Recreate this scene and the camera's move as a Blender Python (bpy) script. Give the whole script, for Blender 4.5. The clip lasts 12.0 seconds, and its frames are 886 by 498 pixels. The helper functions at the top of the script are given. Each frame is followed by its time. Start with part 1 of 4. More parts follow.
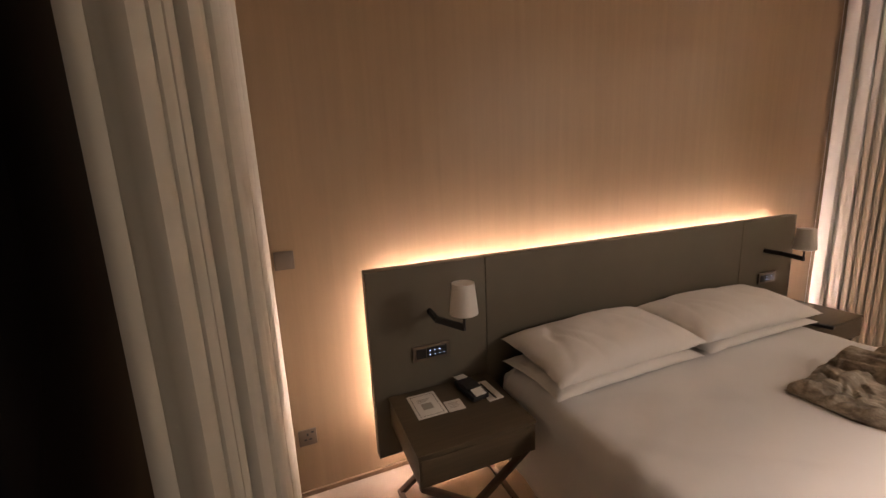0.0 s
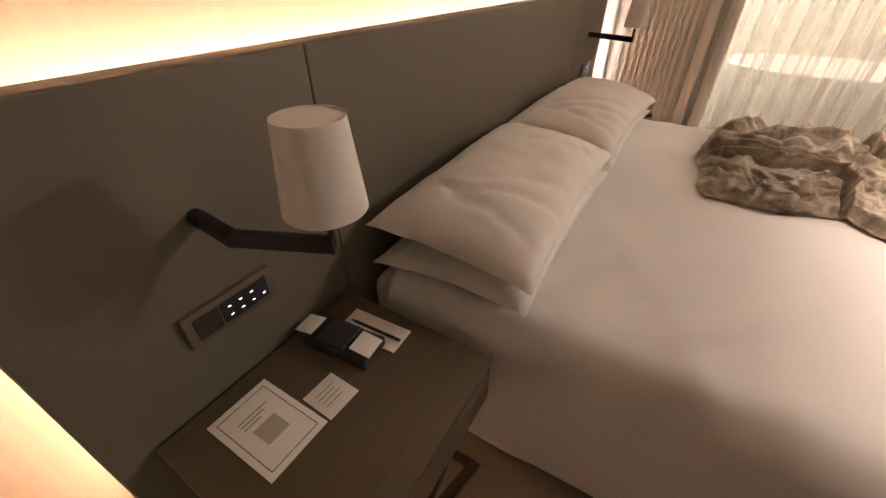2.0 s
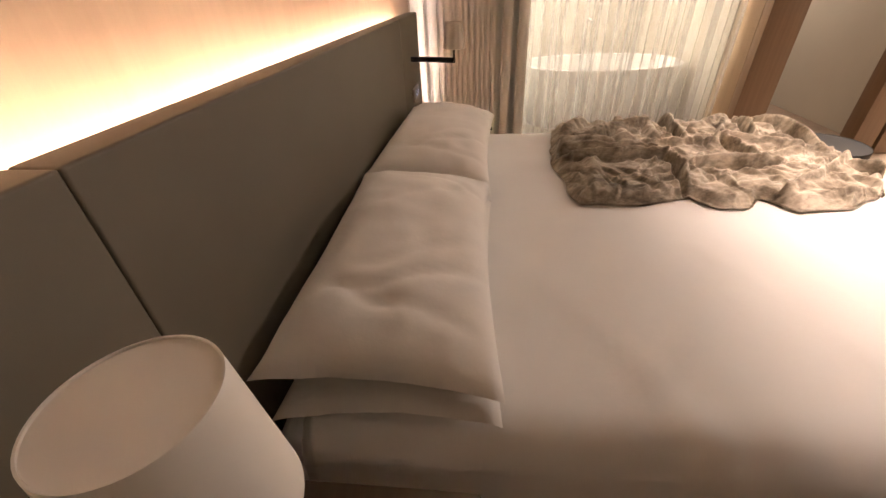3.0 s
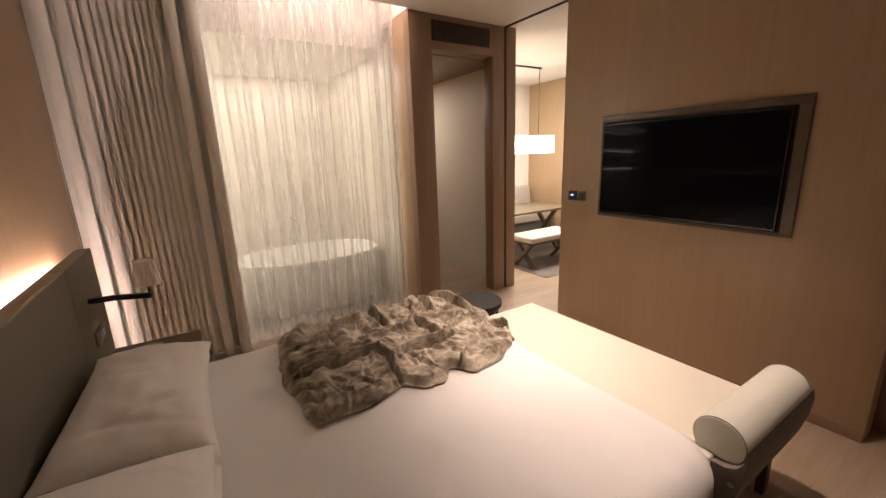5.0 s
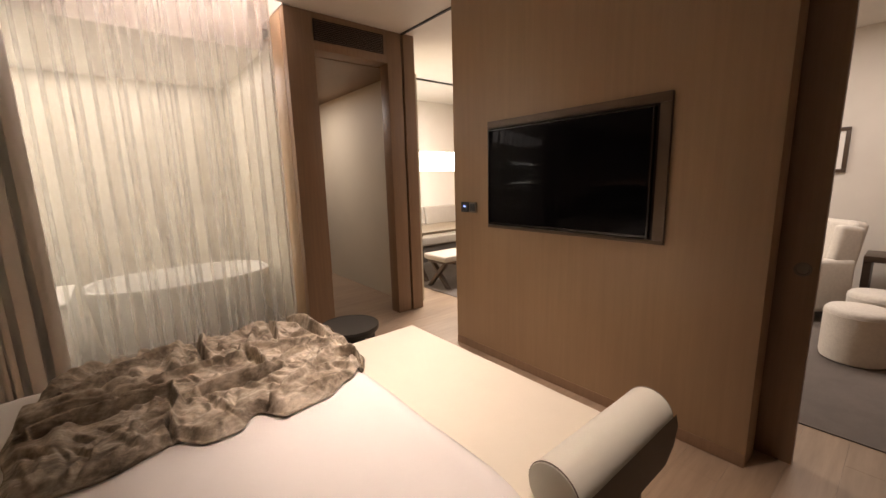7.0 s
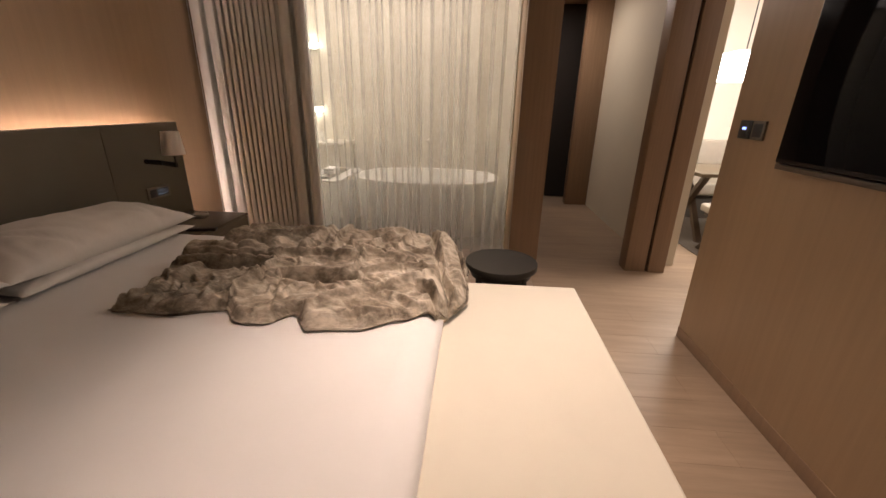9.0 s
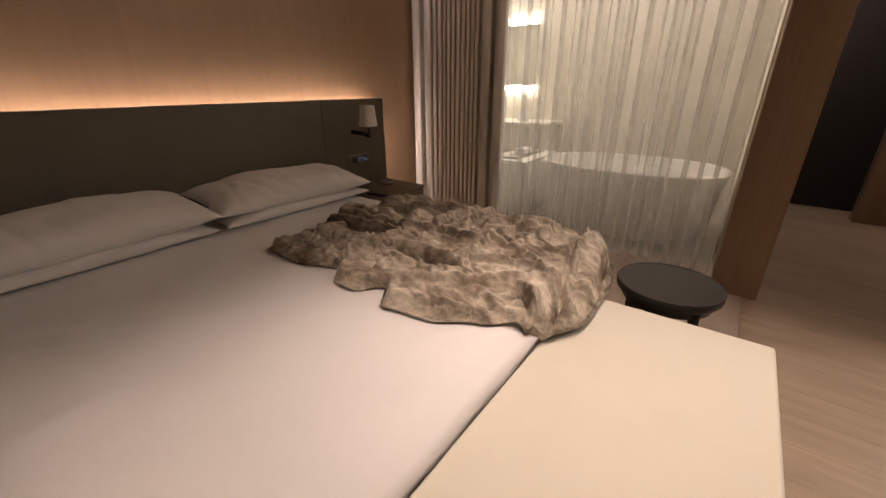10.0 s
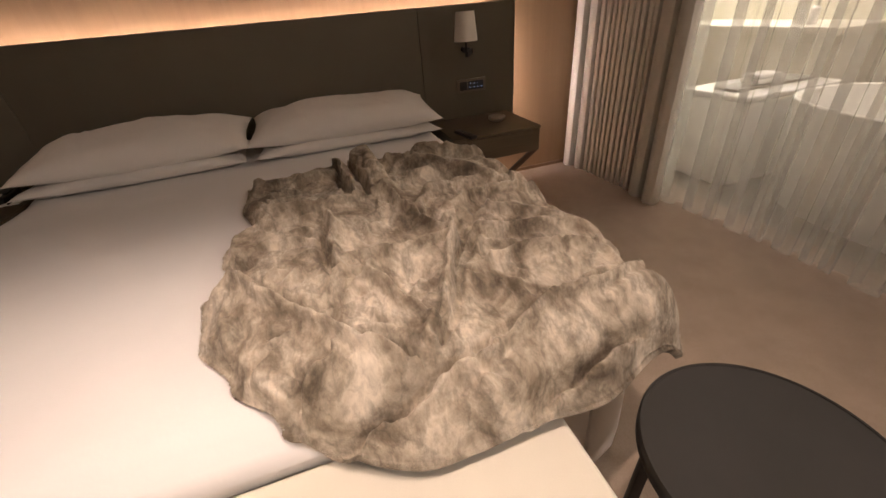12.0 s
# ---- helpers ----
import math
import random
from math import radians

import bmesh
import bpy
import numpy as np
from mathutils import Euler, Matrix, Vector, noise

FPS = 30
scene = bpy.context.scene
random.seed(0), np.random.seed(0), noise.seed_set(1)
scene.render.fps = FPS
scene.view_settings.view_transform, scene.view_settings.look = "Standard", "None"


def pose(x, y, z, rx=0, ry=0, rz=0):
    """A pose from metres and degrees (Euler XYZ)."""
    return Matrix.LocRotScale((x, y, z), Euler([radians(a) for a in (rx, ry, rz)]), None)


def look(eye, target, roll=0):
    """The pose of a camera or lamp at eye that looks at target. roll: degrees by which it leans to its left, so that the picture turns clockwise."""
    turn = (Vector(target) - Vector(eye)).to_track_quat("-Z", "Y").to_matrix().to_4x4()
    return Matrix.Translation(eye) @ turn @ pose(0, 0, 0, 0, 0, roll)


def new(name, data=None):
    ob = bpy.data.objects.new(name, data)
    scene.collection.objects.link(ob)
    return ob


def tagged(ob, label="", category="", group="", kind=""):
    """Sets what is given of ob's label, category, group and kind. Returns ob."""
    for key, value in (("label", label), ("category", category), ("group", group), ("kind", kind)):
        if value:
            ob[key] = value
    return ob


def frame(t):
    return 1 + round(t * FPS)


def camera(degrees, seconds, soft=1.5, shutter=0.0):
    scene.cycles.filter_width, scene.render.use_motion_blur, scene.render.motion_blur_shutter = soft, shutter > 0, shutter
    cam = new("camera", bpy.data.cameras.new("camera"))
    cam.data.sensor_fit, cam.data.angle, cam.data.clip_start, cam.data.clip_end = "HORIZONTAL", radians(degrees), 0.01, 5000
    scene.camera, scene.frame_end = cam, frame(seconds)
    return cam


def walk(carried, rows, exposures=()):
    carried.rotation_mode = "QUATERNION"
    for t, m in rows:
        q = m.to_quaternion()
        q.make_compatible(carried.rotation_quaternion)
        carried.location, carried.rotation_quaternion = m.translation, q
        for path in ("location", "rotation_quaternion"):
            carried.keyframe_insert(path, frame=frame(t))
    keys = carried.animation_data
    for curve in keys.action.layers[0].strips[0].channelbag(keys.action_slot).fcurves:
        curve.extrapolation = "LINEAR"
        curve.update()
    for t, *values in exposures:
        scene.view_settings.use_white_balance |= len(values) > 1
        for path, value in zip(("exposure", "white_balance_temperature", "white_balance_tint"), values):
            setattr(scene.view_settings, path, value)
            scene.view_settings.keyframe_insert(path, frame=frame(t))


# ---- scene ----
cam = camera(96.9, 12.0)
PATH = [
    (0, (-0.299, -1.78, 1.619), (0.418, 0.048, 1.239), -2.7),
    (0.5, (-0.276, -1.484, 1.535), (0.62, 0.104, 0.713), -4.1),
    (1, (-0.125, -1.149, 1.388), (0.896, 0.203, 0.325), -1.9),
    (1.5, (-0.055, -0.92, 1.323), (1.117, 0.216, 0.168), -0.4),
    (2, (0.027, -0.696, 1.305), (1.409, 0.151, 0.134), -0.1),
    (2.5, (0.187, -0.543, 1.286), (1.726, -0.006, 0.127), -1.3),
    (4.3, (0.303, -0.426, 1.555), (1.983, -1.138, 0.735), -2.3),
    (4.5, (0.269, -0.433, 1.564), (1.939, -1.257, 0.835), -1.5),
    (5, (0.213, -0.557, 1.654), (1.856, -1.597, 1.186), -2.1),
    (5.5, (0.166, -0.705, 1.666), (1.766, -1.886, 1.46), -3.6),
    (6, (0.138, -0.864, 1.628), (1.658, -2.151, 1.445), -3.5),
    (6.5, (0.14, -1.008, 1.544), (1.623, -2.319, 1.26), -1.9),
    (8.3, (0.279, -1.911, 1.385), (2.068, -2.532, 0.741), 0.5),
    (8.5, (0.342, -2.002, 1.353), (2.19, -2.391, 0.695), 1.3),
    (9, (0.489, -2.17, 1.335), (2.361, -2.036, 0.645), 1.2),
    (9.5, (0.619, -2.361, 1.307), (2.357, -1.674, 0.593), -0.1),
    (10, (0.833, -2.462, 1.276), (2.317, -1.364, 0.506), -0.2),
    (10.5, (1.129, -2.52, 1.269), (2.388, -1.202, 0.446), -1.8),
    (11, (1.426, -2.571, 1.24), (2.389, -1.05, 0.369), -3.0),
    (11.5, (1.71, -2.541, 1.206), (2.337, -0.914, 0.226), -3.6),
    (12, (1.991, -2.544, 1.183), (2.465, -0.91, 0.13), -5.2),
]
EXPOSURES = [(0.0, 0.72), (1.0, 1.12), (1.5, 1.25), (2.5, 1.25), (4.5, 0.55), (5.5, 0.35), (8.5, 0.13), (10.5, -0.33), (11.2, -0.32), (12.0, 0.0)]
walk(cam, [(t, look(eye, target, roll)) for t, eye, target, roll in PATH], EXPOSURES)

# ---- world and lights ----
world = bpy.data.worlds.new("night")
scene.world = world
world.use_nodes = True
world.node_tree.nodes["Background"].inputs[0].default_value = (0.004, 0.004, 0.004, 1)
world.node_tree.nodes["Background"].inputs[1].default_value = 0.3

SOFT = (1.0, 0.75, 0.63)
COOL = (1.0, 0.84, 0.76)


def lamp_area(name, at, size, watts, colour, toward, size_y=None):
    data = bpy.data.lights.new(name, "AREA")
    data.energy, data.color, data.size = watts, colour, size
    if size_y:
        data.shape, data.size_y = "RECTANGLE", size_y
    else:
        data.shape = "DISK"
    ob = new(name, data)
    ob.matrix_world = look(at, toward)
    return ob


def lamp_spot(name, at, watts, colour, toward, angle, blend=0.6, radius=0.03):
    data = bpy.data.lights.new(name, "SPOT")
    data.energy, data.color, data.spot_size, data.spot_blend, data.shadow_soft_size = watts, colour, radians(angle), blend, radius
    ob = new(name, data)
    ob.matrix_world = look(at, toward)
    return ob


# recessed bedroom downlights above the bench, the bathroom and the living room
for sx in (1.15, 2.24):
    lamp_spot("downlight_lamp", (sx, -2.35, 2.962), 160, SOFT, (sx, -2.38, 0), 68, 0.85, 0.04)
lamp_area("bathroom_lamp", (5.35, -0.9, 2.735), 1.5, 50, COOL, (5.35, -0.9, 0), 2.8)
lamp_area("living_lamp", (4.4, -5.0, 2.95), 1.0, 130, COOL, (4.4, -5.0, 0), 1.0)
lamp_area("living_lamp", (0.6, -6.0, 2.95), 0.9, 32, COOL, (0.6, -6.0, 0), 0.9)
lamp_area("corridor_lamp", (5.75, -2.95, 2.62), 0.5, 16, COOL, (5.75, -3.0, 0), 0.35)


# ---- materials ----
def mat(name, colour, rough=0.6, metal=0.0, grain=None, bump=None, sheen=0.0, mix=None, spec=0.5, glow=None, random_value=0.0):
    """grain: (scale vector, detail, dark factor); bump: (scale, strength); mix: (scale, second colour, low, high)."""
    m = bpy.data.materials.new(name)
    m.use_nodes = True
    nt = m.node_tree
    b = nt.nodes["Principled BSDF"]
    b.inputs["Roughness"].default_value, b.inputs["Metallic"].default_value = rough, metal
    b.inputs["Specular IOR Level"].default_value = spec
    b.inputs["Sheen Weight"].default_value = sheen
    co = nt.nodes.new("ShaderNodeTexCoord").outputs["Object"]
    geo = nt.nodes.new("ShaderNodeNewGeometry").outputs["Position"]
    out = None

    def rgb(c):
        n = nt.nodes.new("ShaderNodeRGB")
        n.outputs[0].default_value = (*c, 1)
        return n.outputs[0]

    def blend(fac, a, c, kind="MIX"):
        n = nt.nodes.new("ShaderNodeMix")
        n.data_type, n.blend_type = "RGBA", kind
        if isinstance(fac, float):
            n.inputs[0].default_value = fac
        else:
            nt.links.new(fac, n.inputs[0])
        nt.links.new(a, n.inputs[6])
        nt.links.new(c, n.inputs[7])
        return n.outputs[2]

    def noise_tex(scale, detail=4.0, stretch=(1, 1, 1), rough_=0.6):
        mp = nt.nodes.new("ShaderNodeMapping")
        mp.inputs["Scale"].default_value = stretch
        nt.links.new(geo, mp.inputs[0])
        n = nt.nodes.new("ShaderNodeTexNoise")
        n.inputs["Scale"].default_value, n.inputs["Detail"].default_value, n.inputs["Roughness"].default_value = scale, detail, rough_
        nt.links.new(mp.outputs[0], n.inputs["Vector"])
        return n.outputs["Fac"]

    def ramp(fac, lo, hi):
        n = nt.nodes.new("ShaderNodeMapRange")
        n.inputs[1].default_value, n.inputs[2].default_value = lo, hi
        nt.links.new(fac, n.inputs[0])
        return n.outputs[0]

    out = rgb(colour)
    if mix:
        out = blend(ramp(noise_tex(mix[0], 5.0, mix[4] if len(mix) > 4 else (1, 1, 1)), mix[2], mix[3]), out, rgb(mix[1]))
    if grain:
        g = ramp(noise_tex(1.0, grain[1], grain[0], 0.7), 0.3, 0.7)
        out = blend(g, blend(1.0, out, rgb([grain[2]] * 3), "MULTIPLY"), out)
    if random_value:
        info = nt.nodes.new("ShaderNodeObjectInfo")
        hsv = nt.nodes.new("ShaderNodeHueSaturation")
        mr = nt.nodes.new("ShaderNodeMapRange")
        mr.inputs[3].default_value, mr.inputs[4].default_value = 1 - random_value, 1 + random_value
        nt.links.new(info.outputs["Random"], mr.inputs[0])
        nt.links.new(mr.outputs[0], hsv.inputs["Value"])
        nt.links.new(out, hsv.inputs["Color"])
        out = hsv.outputs[0]
    nt.links.new(out, b.inputs["Base Color"])
    if bump:
        bp = nt.nodes.new("ShaderNodeBump")
        bp.inputs["Strength"].default_value, bp.inputs["Distance"].default_value = bump[1], bump[2] if len(bump) > 2 else 0.004
        nt.links.new(noise_tex(bump[0], 5.0, bump[3] if len(bump) > 3 else (1, 1, 1)), bp.inputs["Height"])
        nt.links.new(bp.outputs[0], b.inputs["Normal"])
    if glow:
        b.inputs["Emission Color"].default_value, b.inputs["Emission Strength"].default_value = (*glow[0], 1), glow[1]
    return m


def sheer_mat(name, colour, clear, thru):
    m = bpy.data.materials.new(name)
    m.use_nodes = True
    nt = m.node_tree
    nt.nodes.remove(nt.nodes["Principled BSDF"])
    d, t, c = nt.nodes.new("ShaderNodeBsdfDiffuse"), nt.nodes.new("ShaderNodeBsdfTranslucent"), nt.nodes.new("ShaderNodeBsdfTransparent")
    for n in (d, t):
        n.inputs[0].default_value = (*colour, 1)
    a, b = nt.nodes.new("ShaderNodeMixShader"), nt.nodes.new("ShaderNodeMixShader")
    a.inputs[0].default_value, b.inputs[0].default_value = thru, clear
    nt.links.new(d.outputs[0], a.inputs[1]), nt.links.new(t.outputs[0], a.inputs[2])
    nt.links.new(a.outputs[0], b.inputs[1]), nt.links.new(c.outputs[0], b.inputs[2])
    weave = nt.nodes.new("ShaderNodeTexNoise")
    weave.inputs["Scale"].default_value = 240.0
    mr = nt.nodes.new("ShaderNodeMapRange")
    mr.inputs[3].default_value, mr.inputs[4].default_value = clear - 0.04, clear + 0.04
    geo = nt.nodes.new("ShaderNodeNewGeometry")
    nt.links.new(geo.outputs["Position"], weave.inputs["Vector"])
    nt.links.new(weave.outputs["Fac"], mr.inputs[0])
    if clear > 0:
        nt.links.new(mr.outputs[0], b.inputs[0])
    nt.links.new(b.outputs[0], nt.nodes["Material Output"].inputs[0])
    return m


def glow_mat(name, colour, strength):
    m = bpy.data.materials.new(name)
    m.use_nodes = True
    nt = m.node_tree
    nt.nodes.remove(nt.nodes["Principled BSDF"])
    e = nt.nodes.new("ShaderNodeEmission")
    e.inputs[0].default_value, e.inputs[1].default_value = (*colour, 1), strength
    nt.links.new(e.outputs[0], nt.nodes["Material Output"].inputs[0])
    return m


VENEER = mat("wood_veneer", (0.41, 0.287, 0.170), 0.42, grain=((30, 30, 1.0), 5.0, 0.88), mix=(1.1, (0.37, 0.250, 0.148), 0.35, 0.7, (1, 1, 0.4)), bump=(1.0, 0.12, 0.002, (60, 60, 3)))
FRAME_WOOD = mat("frame_wood", (0.285, 0.185, 0.112), 0.42, grain=((40, 40, 1.6), 5.0, 0.8), bump=(1.0, 0.15, 0.002, (80, 80, 3)))
DARK_WOOD = mat("dark_stained_wood", (0.085, 0.056, 0.036), 0.4, grain=((3, 60, 60), 5.0, 0.7), bump=(90, 0.12, 0.001))
STAND_WOOD = mat("nightstand_wood", (0.118, 0.088, 0.052), 0.45, grain=((3, 70, 70), 5.0, 0.78), bump=(1.0, 0.12, 0.001, (5, 90, 90)))
PLANK = mat("oak_plank", (0.40, 0.30, 0.21), 0.36, grain=((22, 1.6, 22), 6.0, 0.74), mix=(1.6, (0.31, 0.23, 0.16), 0.4, 0.75, (3, 0.6, 3)), bump=(1.0, 0.1, 0.001, (70, 4, 70)), random_value=0.035)
PLASTER = mat("ceiling_paint", (0.76, 0.72, 0.66), 0.85, mix=(2.0, (0.72, 0.68, 0.62), 0.4, 0.7), bump=(60, 0.05, 0.001))
WHITE_WALL = mat("white_wallpaper", (0.74, 0.70, 0.63), 0.75, mix=(1.5, (0.70, 0.66, 0.59), 0.4, 0.7), bump=(140, 0.1, 0.001))
CREAM_PANEL = mat("cream_panel", (0.66, 0.62, 0.50), 0.6, mix=(1.0, (0.62, 0.58, 0.47), 0.4, 0.7), bump=(120, 0.08, 0.001))
LEATHER = mat("taupe_leather", (0.142, 0.127, 0.092), 0.55, mix=(3.0, (0.130, 0.115, 0.082), 0.35, 0.7), bump=(420, 0.22, 0.0015))
LINEN = mat("white_linen", (0.79, 0.775, 0.755), 0.8, mix=(2.5, (0.76, 0.745, 0.725), 0.4, 0.7), bump=(9, 0.10, 0.012), sheen=0.15)
PILLOW = mat("white_pillow_cotton", (0.82, 0.79, 0.75), 0.8, mix=(5, (0.79, 0.76, 0.72), 0.4, 0.7), bump=(11, 0.18, 0.014), sheen=0.15)
CARPET = mat("beige_carpet", (0.43, 0.335, 0.255), 0.95, mix=(7, (0.36, 0.28, 0.21), 0.35, 0.7), grain=((320, 320, 320), 3.0, 0.72), bump=(420, 0.6, 0.004), sheen=0.2)
RUG = mat("grey_rug", (0.20, 0.175, 0.155), 0.95, mix=(5, (0.165, 0.148, 0.13), 0.35, 0.7), grain=((300, 300, 300), 3.0, 0.75), bump=(350, 0.6, 0.004))
# darker, greyer copy of the drape cloth: the window side's dimness is in its colour
DRAPE_SHADED = sheer_mat("shaded_drape_cloth", (0.50, 0.48, 0.41), 0.0, 0.05)
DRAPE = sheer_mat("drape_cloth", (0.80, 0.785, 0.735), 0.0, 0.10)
SHEER = sheer_mat("sheer_cloth", (0.82, 0.81, 0.76), 0.745, 0.5)
BENCH_CLOTH = mat("cream_bench_upholstery", (0.69, 0.65, 0.545), 0.8, mix=(3, (0.66, 0.62, 0.52), 0.4, 0.7), bump=(380, 0.25, 0.0015), sheen=0.2)
BOLSTER_CLOTH = mat("pale_bolster_upholstery", (0.66, 0.66, 0.575), 0.85, mix=(3, (0.63, 0.63, 0.545), 0.4, 0.7), bump=(380, 0.25, 0.0015), sheen=0.2)
BENCH_SIDE = mat("taupe_bench_side", (0.20, 0.175, 0.145), 0.8, bump=(380, 0.25, 0.0015))
BOUCLE = mat("white_boucle", (0.74, 0.70, 0.62), 0.95, mix=(40, (0.66, 0.62, 0.55), 0.35, 0.7), bump=(130, 0.6, 0.006), sheen=0.2)
BLACK_METAL = mat("black_metal", (0.014, 0.012, 0.011), 0.5, 0.0, bump=(200, 0.1, 0.0005))
TABLE_BLACK = mat("black_lacquer", (0.018, 0.016, 0.013), 0.42, mix=(4, (0.024, 0.021, 0.018), 0.4, 0.7), bump=(160, 0.08, 0.0006), spec=0.3)
SHADE = sheer_mat("lampshade_cloth", (0.88, 0.85, 0.80), 0.0, 0.2)
BRASS = mat("bronze_plate", (0.19, 0.155, 0.12), 0.42, 0.5, bump=(300, 0.06, 0.0005))
PLATE_DARK = mat("dark_switch_insert", (0.030, 0.028, 0.027), 0.3)
STEEL = mat("brushed_steel", (0.45, 0.42, 0.38), 0.32, 0.9, bump=(200, 0.1, 0.0005))
KEY_GLOW = glow_mat("key_light", (0.50, 0.64, 1.0), 2.2)
BLUE_GLOW = glow_mat("display_light", (0.25, 0.35, 1.0), 3.0)
PAPER = mat("white_card", (0.85, 0.82, 0.76), 0.7, bump=(90, 0.05, 0.0005))
INK = mat("grey_print", (0.17, 0.15, 0.13), 0.7)
INK_SOFT = mat("light_grey_print", (0.42, 0.38, 0.33), 0.7)
BLACK_PLASTIC = mat("black_plastic", (0.022, 0.021, 0.021), 0.38, bump=(300, 0.05, 0.0004))
SCREEN = mat("tv_screen", (0.004, 0.004, 0.005), 0.05, spec=0.055)
BEZEL = mat("tv_bezel", (0.015, 0.014, 0.013), 0.25)
TV_FRAME = mat("tv_surround_bronze", (0.115, 0.082, 0.055), 0.4, 0.3, bump=(120, 0.06, 0.0005))
PORCELAIN = mat("white_tub_acrylic", (0.80, 0.79, 0.75), 0.22)
STONE = mat("pale_bath_stone", (0.62, 0.58, 0.48), 0.4, mix=(2.2, (0.54, 0.50, 0.41), 0.35, 0.7), bump=(40, 0.05, 0.001))
LED = glow_mat("led_strip", (1.0, 0.74, 0.66), 66.0)
COVE = glow_mat("cove_strip", (1.0, 0.77, 0.72), 62.0)
PENDANT_GLOW = glow_mat("pendant_shade_light", (1.0, 0.95, 0.86), 7.0)
DOWN_GLOW = glow_mat("downlight_lens", (1.0, 0.86, 0.68), 9.0)
STRIP_GLOW = glow_mat("vanity_strip", (1.0, 0.93, 0.82), 30.0)
NIGHT = mat("night_outside", (0.006, 0.006, 0.007), 0.9)
GLASS = mat("window_glass", (0.012, 0.012, 0.013), 0.06, spec=0.05)
# near-black colour stands in for missing light in the doorway and recesses
PAINTED_DARK = mat("painted_darkness", (0.014, 0.009, 0.006), 0.7, bump=(50, 0.05, 0.001))
SOFA_GREY = mat("grey_sofa_cloth", (0.46, 0.42, 0.36), 0.9, mix=(6, (0.42, 0.38, 0.33), 0.35, 0.7), bump=(260, 0.4, 0.002))
FELT = mat("charcoal_cloth", (0.11, 0.10, 0.09), 0.9, bump=(260, 0.4, 0.002))


# ---- building helpers ----
def finish(ob, smooth=True, angle=40):
    if smooth:
        for p in ob.data.polygons:
            p.use_smooth = True
        ob.data.set_sharp_from_angle(angle=radians(angle))
    return ob


def part(name, bm, material, parent=None, label="", smooth=True):
    me = bpy.data.meshes.new(name)
    bm.normal_update()
    bm.to_mesh(me)
    bm.free()
    me.materials.append(material)
    ob = new(name, me)
    if parent:
        ob.parent = parent
    if label:
        ob["label"] = label
    return finish(ob, smooth)


def thing(name, at, label, category, group="", turn=0):
    ob = new(name)
    ob.empty_display_size = 0.05
    ob.matrix_world = pose(*at, 0, 0, turn)
    return tagged(ob, label, category, group)


def join(bm, other):
    me = bpy.data.meshes.new("tmp")
    other.to_mesh(me)
    other.free()
    bm.from_mesh(me)
    bpy.data.meshes.remove(me)
    return bm


def box(lo, hi, bevel=0.004, seg=2):
    bm = bmesh.new()
    bmesh.ops.create_cube(bm, size=1)
    s = [h - l for l, h in zip(lo, hi)]
    for v in bm.verts:
        v.co = Vector([l + (c + 0.5) * d for c, l, d in zip(v.co, lo, s)])
    if bevel:
        bmesh.ops.bevel(bm, geom=list(bm.edges), offset=min(bevel, min(s) * 0.45), segments=seg, affect="EDGES", profile=0.6)
    return bm


def lathe(profile, n=40, caps=True):
    bm = bmesh.new()
    rings = []
    for r, z in profile:
        rings.append([bm.verts.new((r * math.cos(2 * math.pi * i / n), r * math.sin(2 * math.pi * i / n), z)) for i in range(n)])
    for a, b in zip(rings, rings[1:]):
        for i in range(n):
            bm.faces.new((a[i], a[(i + 1) % n], b[(i + 1) % n], b[i]))
    if caps:
        bm.faces.new(rings[0][::-1])
        bm.faces.new(rings[-1])
    return bm


def beam(a, b, w, h, bevel=0.003, up=(0, 0, 1)):
    """A bar of width w and height h from a to b."""
    a, b = Vector(a), Vector(b)
    d = b - a
    bm = box((-w / 2, -h / 2, 0), (w / 2, h / 2, d.length), bevel)
    z = d.normalized()
    x = z.cross(Vector(up))
    x = Vector((1, 0, 0)) if x.length < 1e-4 else x.normalized()
    y = z.cross(x)
    m = Matrix((x, y, z)).transposed().to_4x4()
    m.translation = a
    bm.transform(m)
    return bm


def rod(a, b, r, n=12):
    a, b = Vector(a), Vector(b)
    bm = lathe([(r, 0), (r, (b - a).length)], n)
    bm.transform(Matrix.Translation(a) @ (b - a).to_track_quat("Z", "Y").to_matrix().to_4x4())
    return bm


def sheet(f, nu, nv):
    bm = bmesh.new()
    g = [[bm.verts.new(f(u / nu, v / nv)) for u in range(nu + 1)] for v in range(nv + 1)]
    for v in range(nv):
        for u in range(nu):
            bm.faces.new((g[v][u], g[v][u + 1], g[v + 1][u + 1], g[v + 1][u]))
    return bm


def moved(bm, m):
    bm.transform(m)
    return bm


def structure(name, bm, material, label, category):
    return tagged(part(name, bm, material), label, category, kind="structure")


def n1(x, y=0.0, z=0.0):
    return noise.noise(Vector((x, y, z)))


# ---- the shell of the rooms ----
CEIL = 2.975
structure("wall_north", box((-1.1, 0.15, -0.1), (4.2, 0.35, 3.3), 0), VENEER, "warm brown wood veneer wall behind the headboard", "wall")
tv_wall = structure("wall_south", box((0.554, -3.66, 0), (2.735, -3.495, CEIL), 0.004), VENEER, "wood veneer partition wall that carries the television", "wall")
structure("baseboard_south", box((0.557, -3.499, 0.0), (2.732, -3.4905, 0.07), 0.002), FRAME_WOOD, "slim wooden skirting along the television wall", "baseboard")
structure("baseboard_north", box((-0.95, 0.138, 0.0), (3.95, 0.152, 0.028), 0.002), FRAME_WOOD, "slim wooden skirting below the headboard wall", "baseboard")
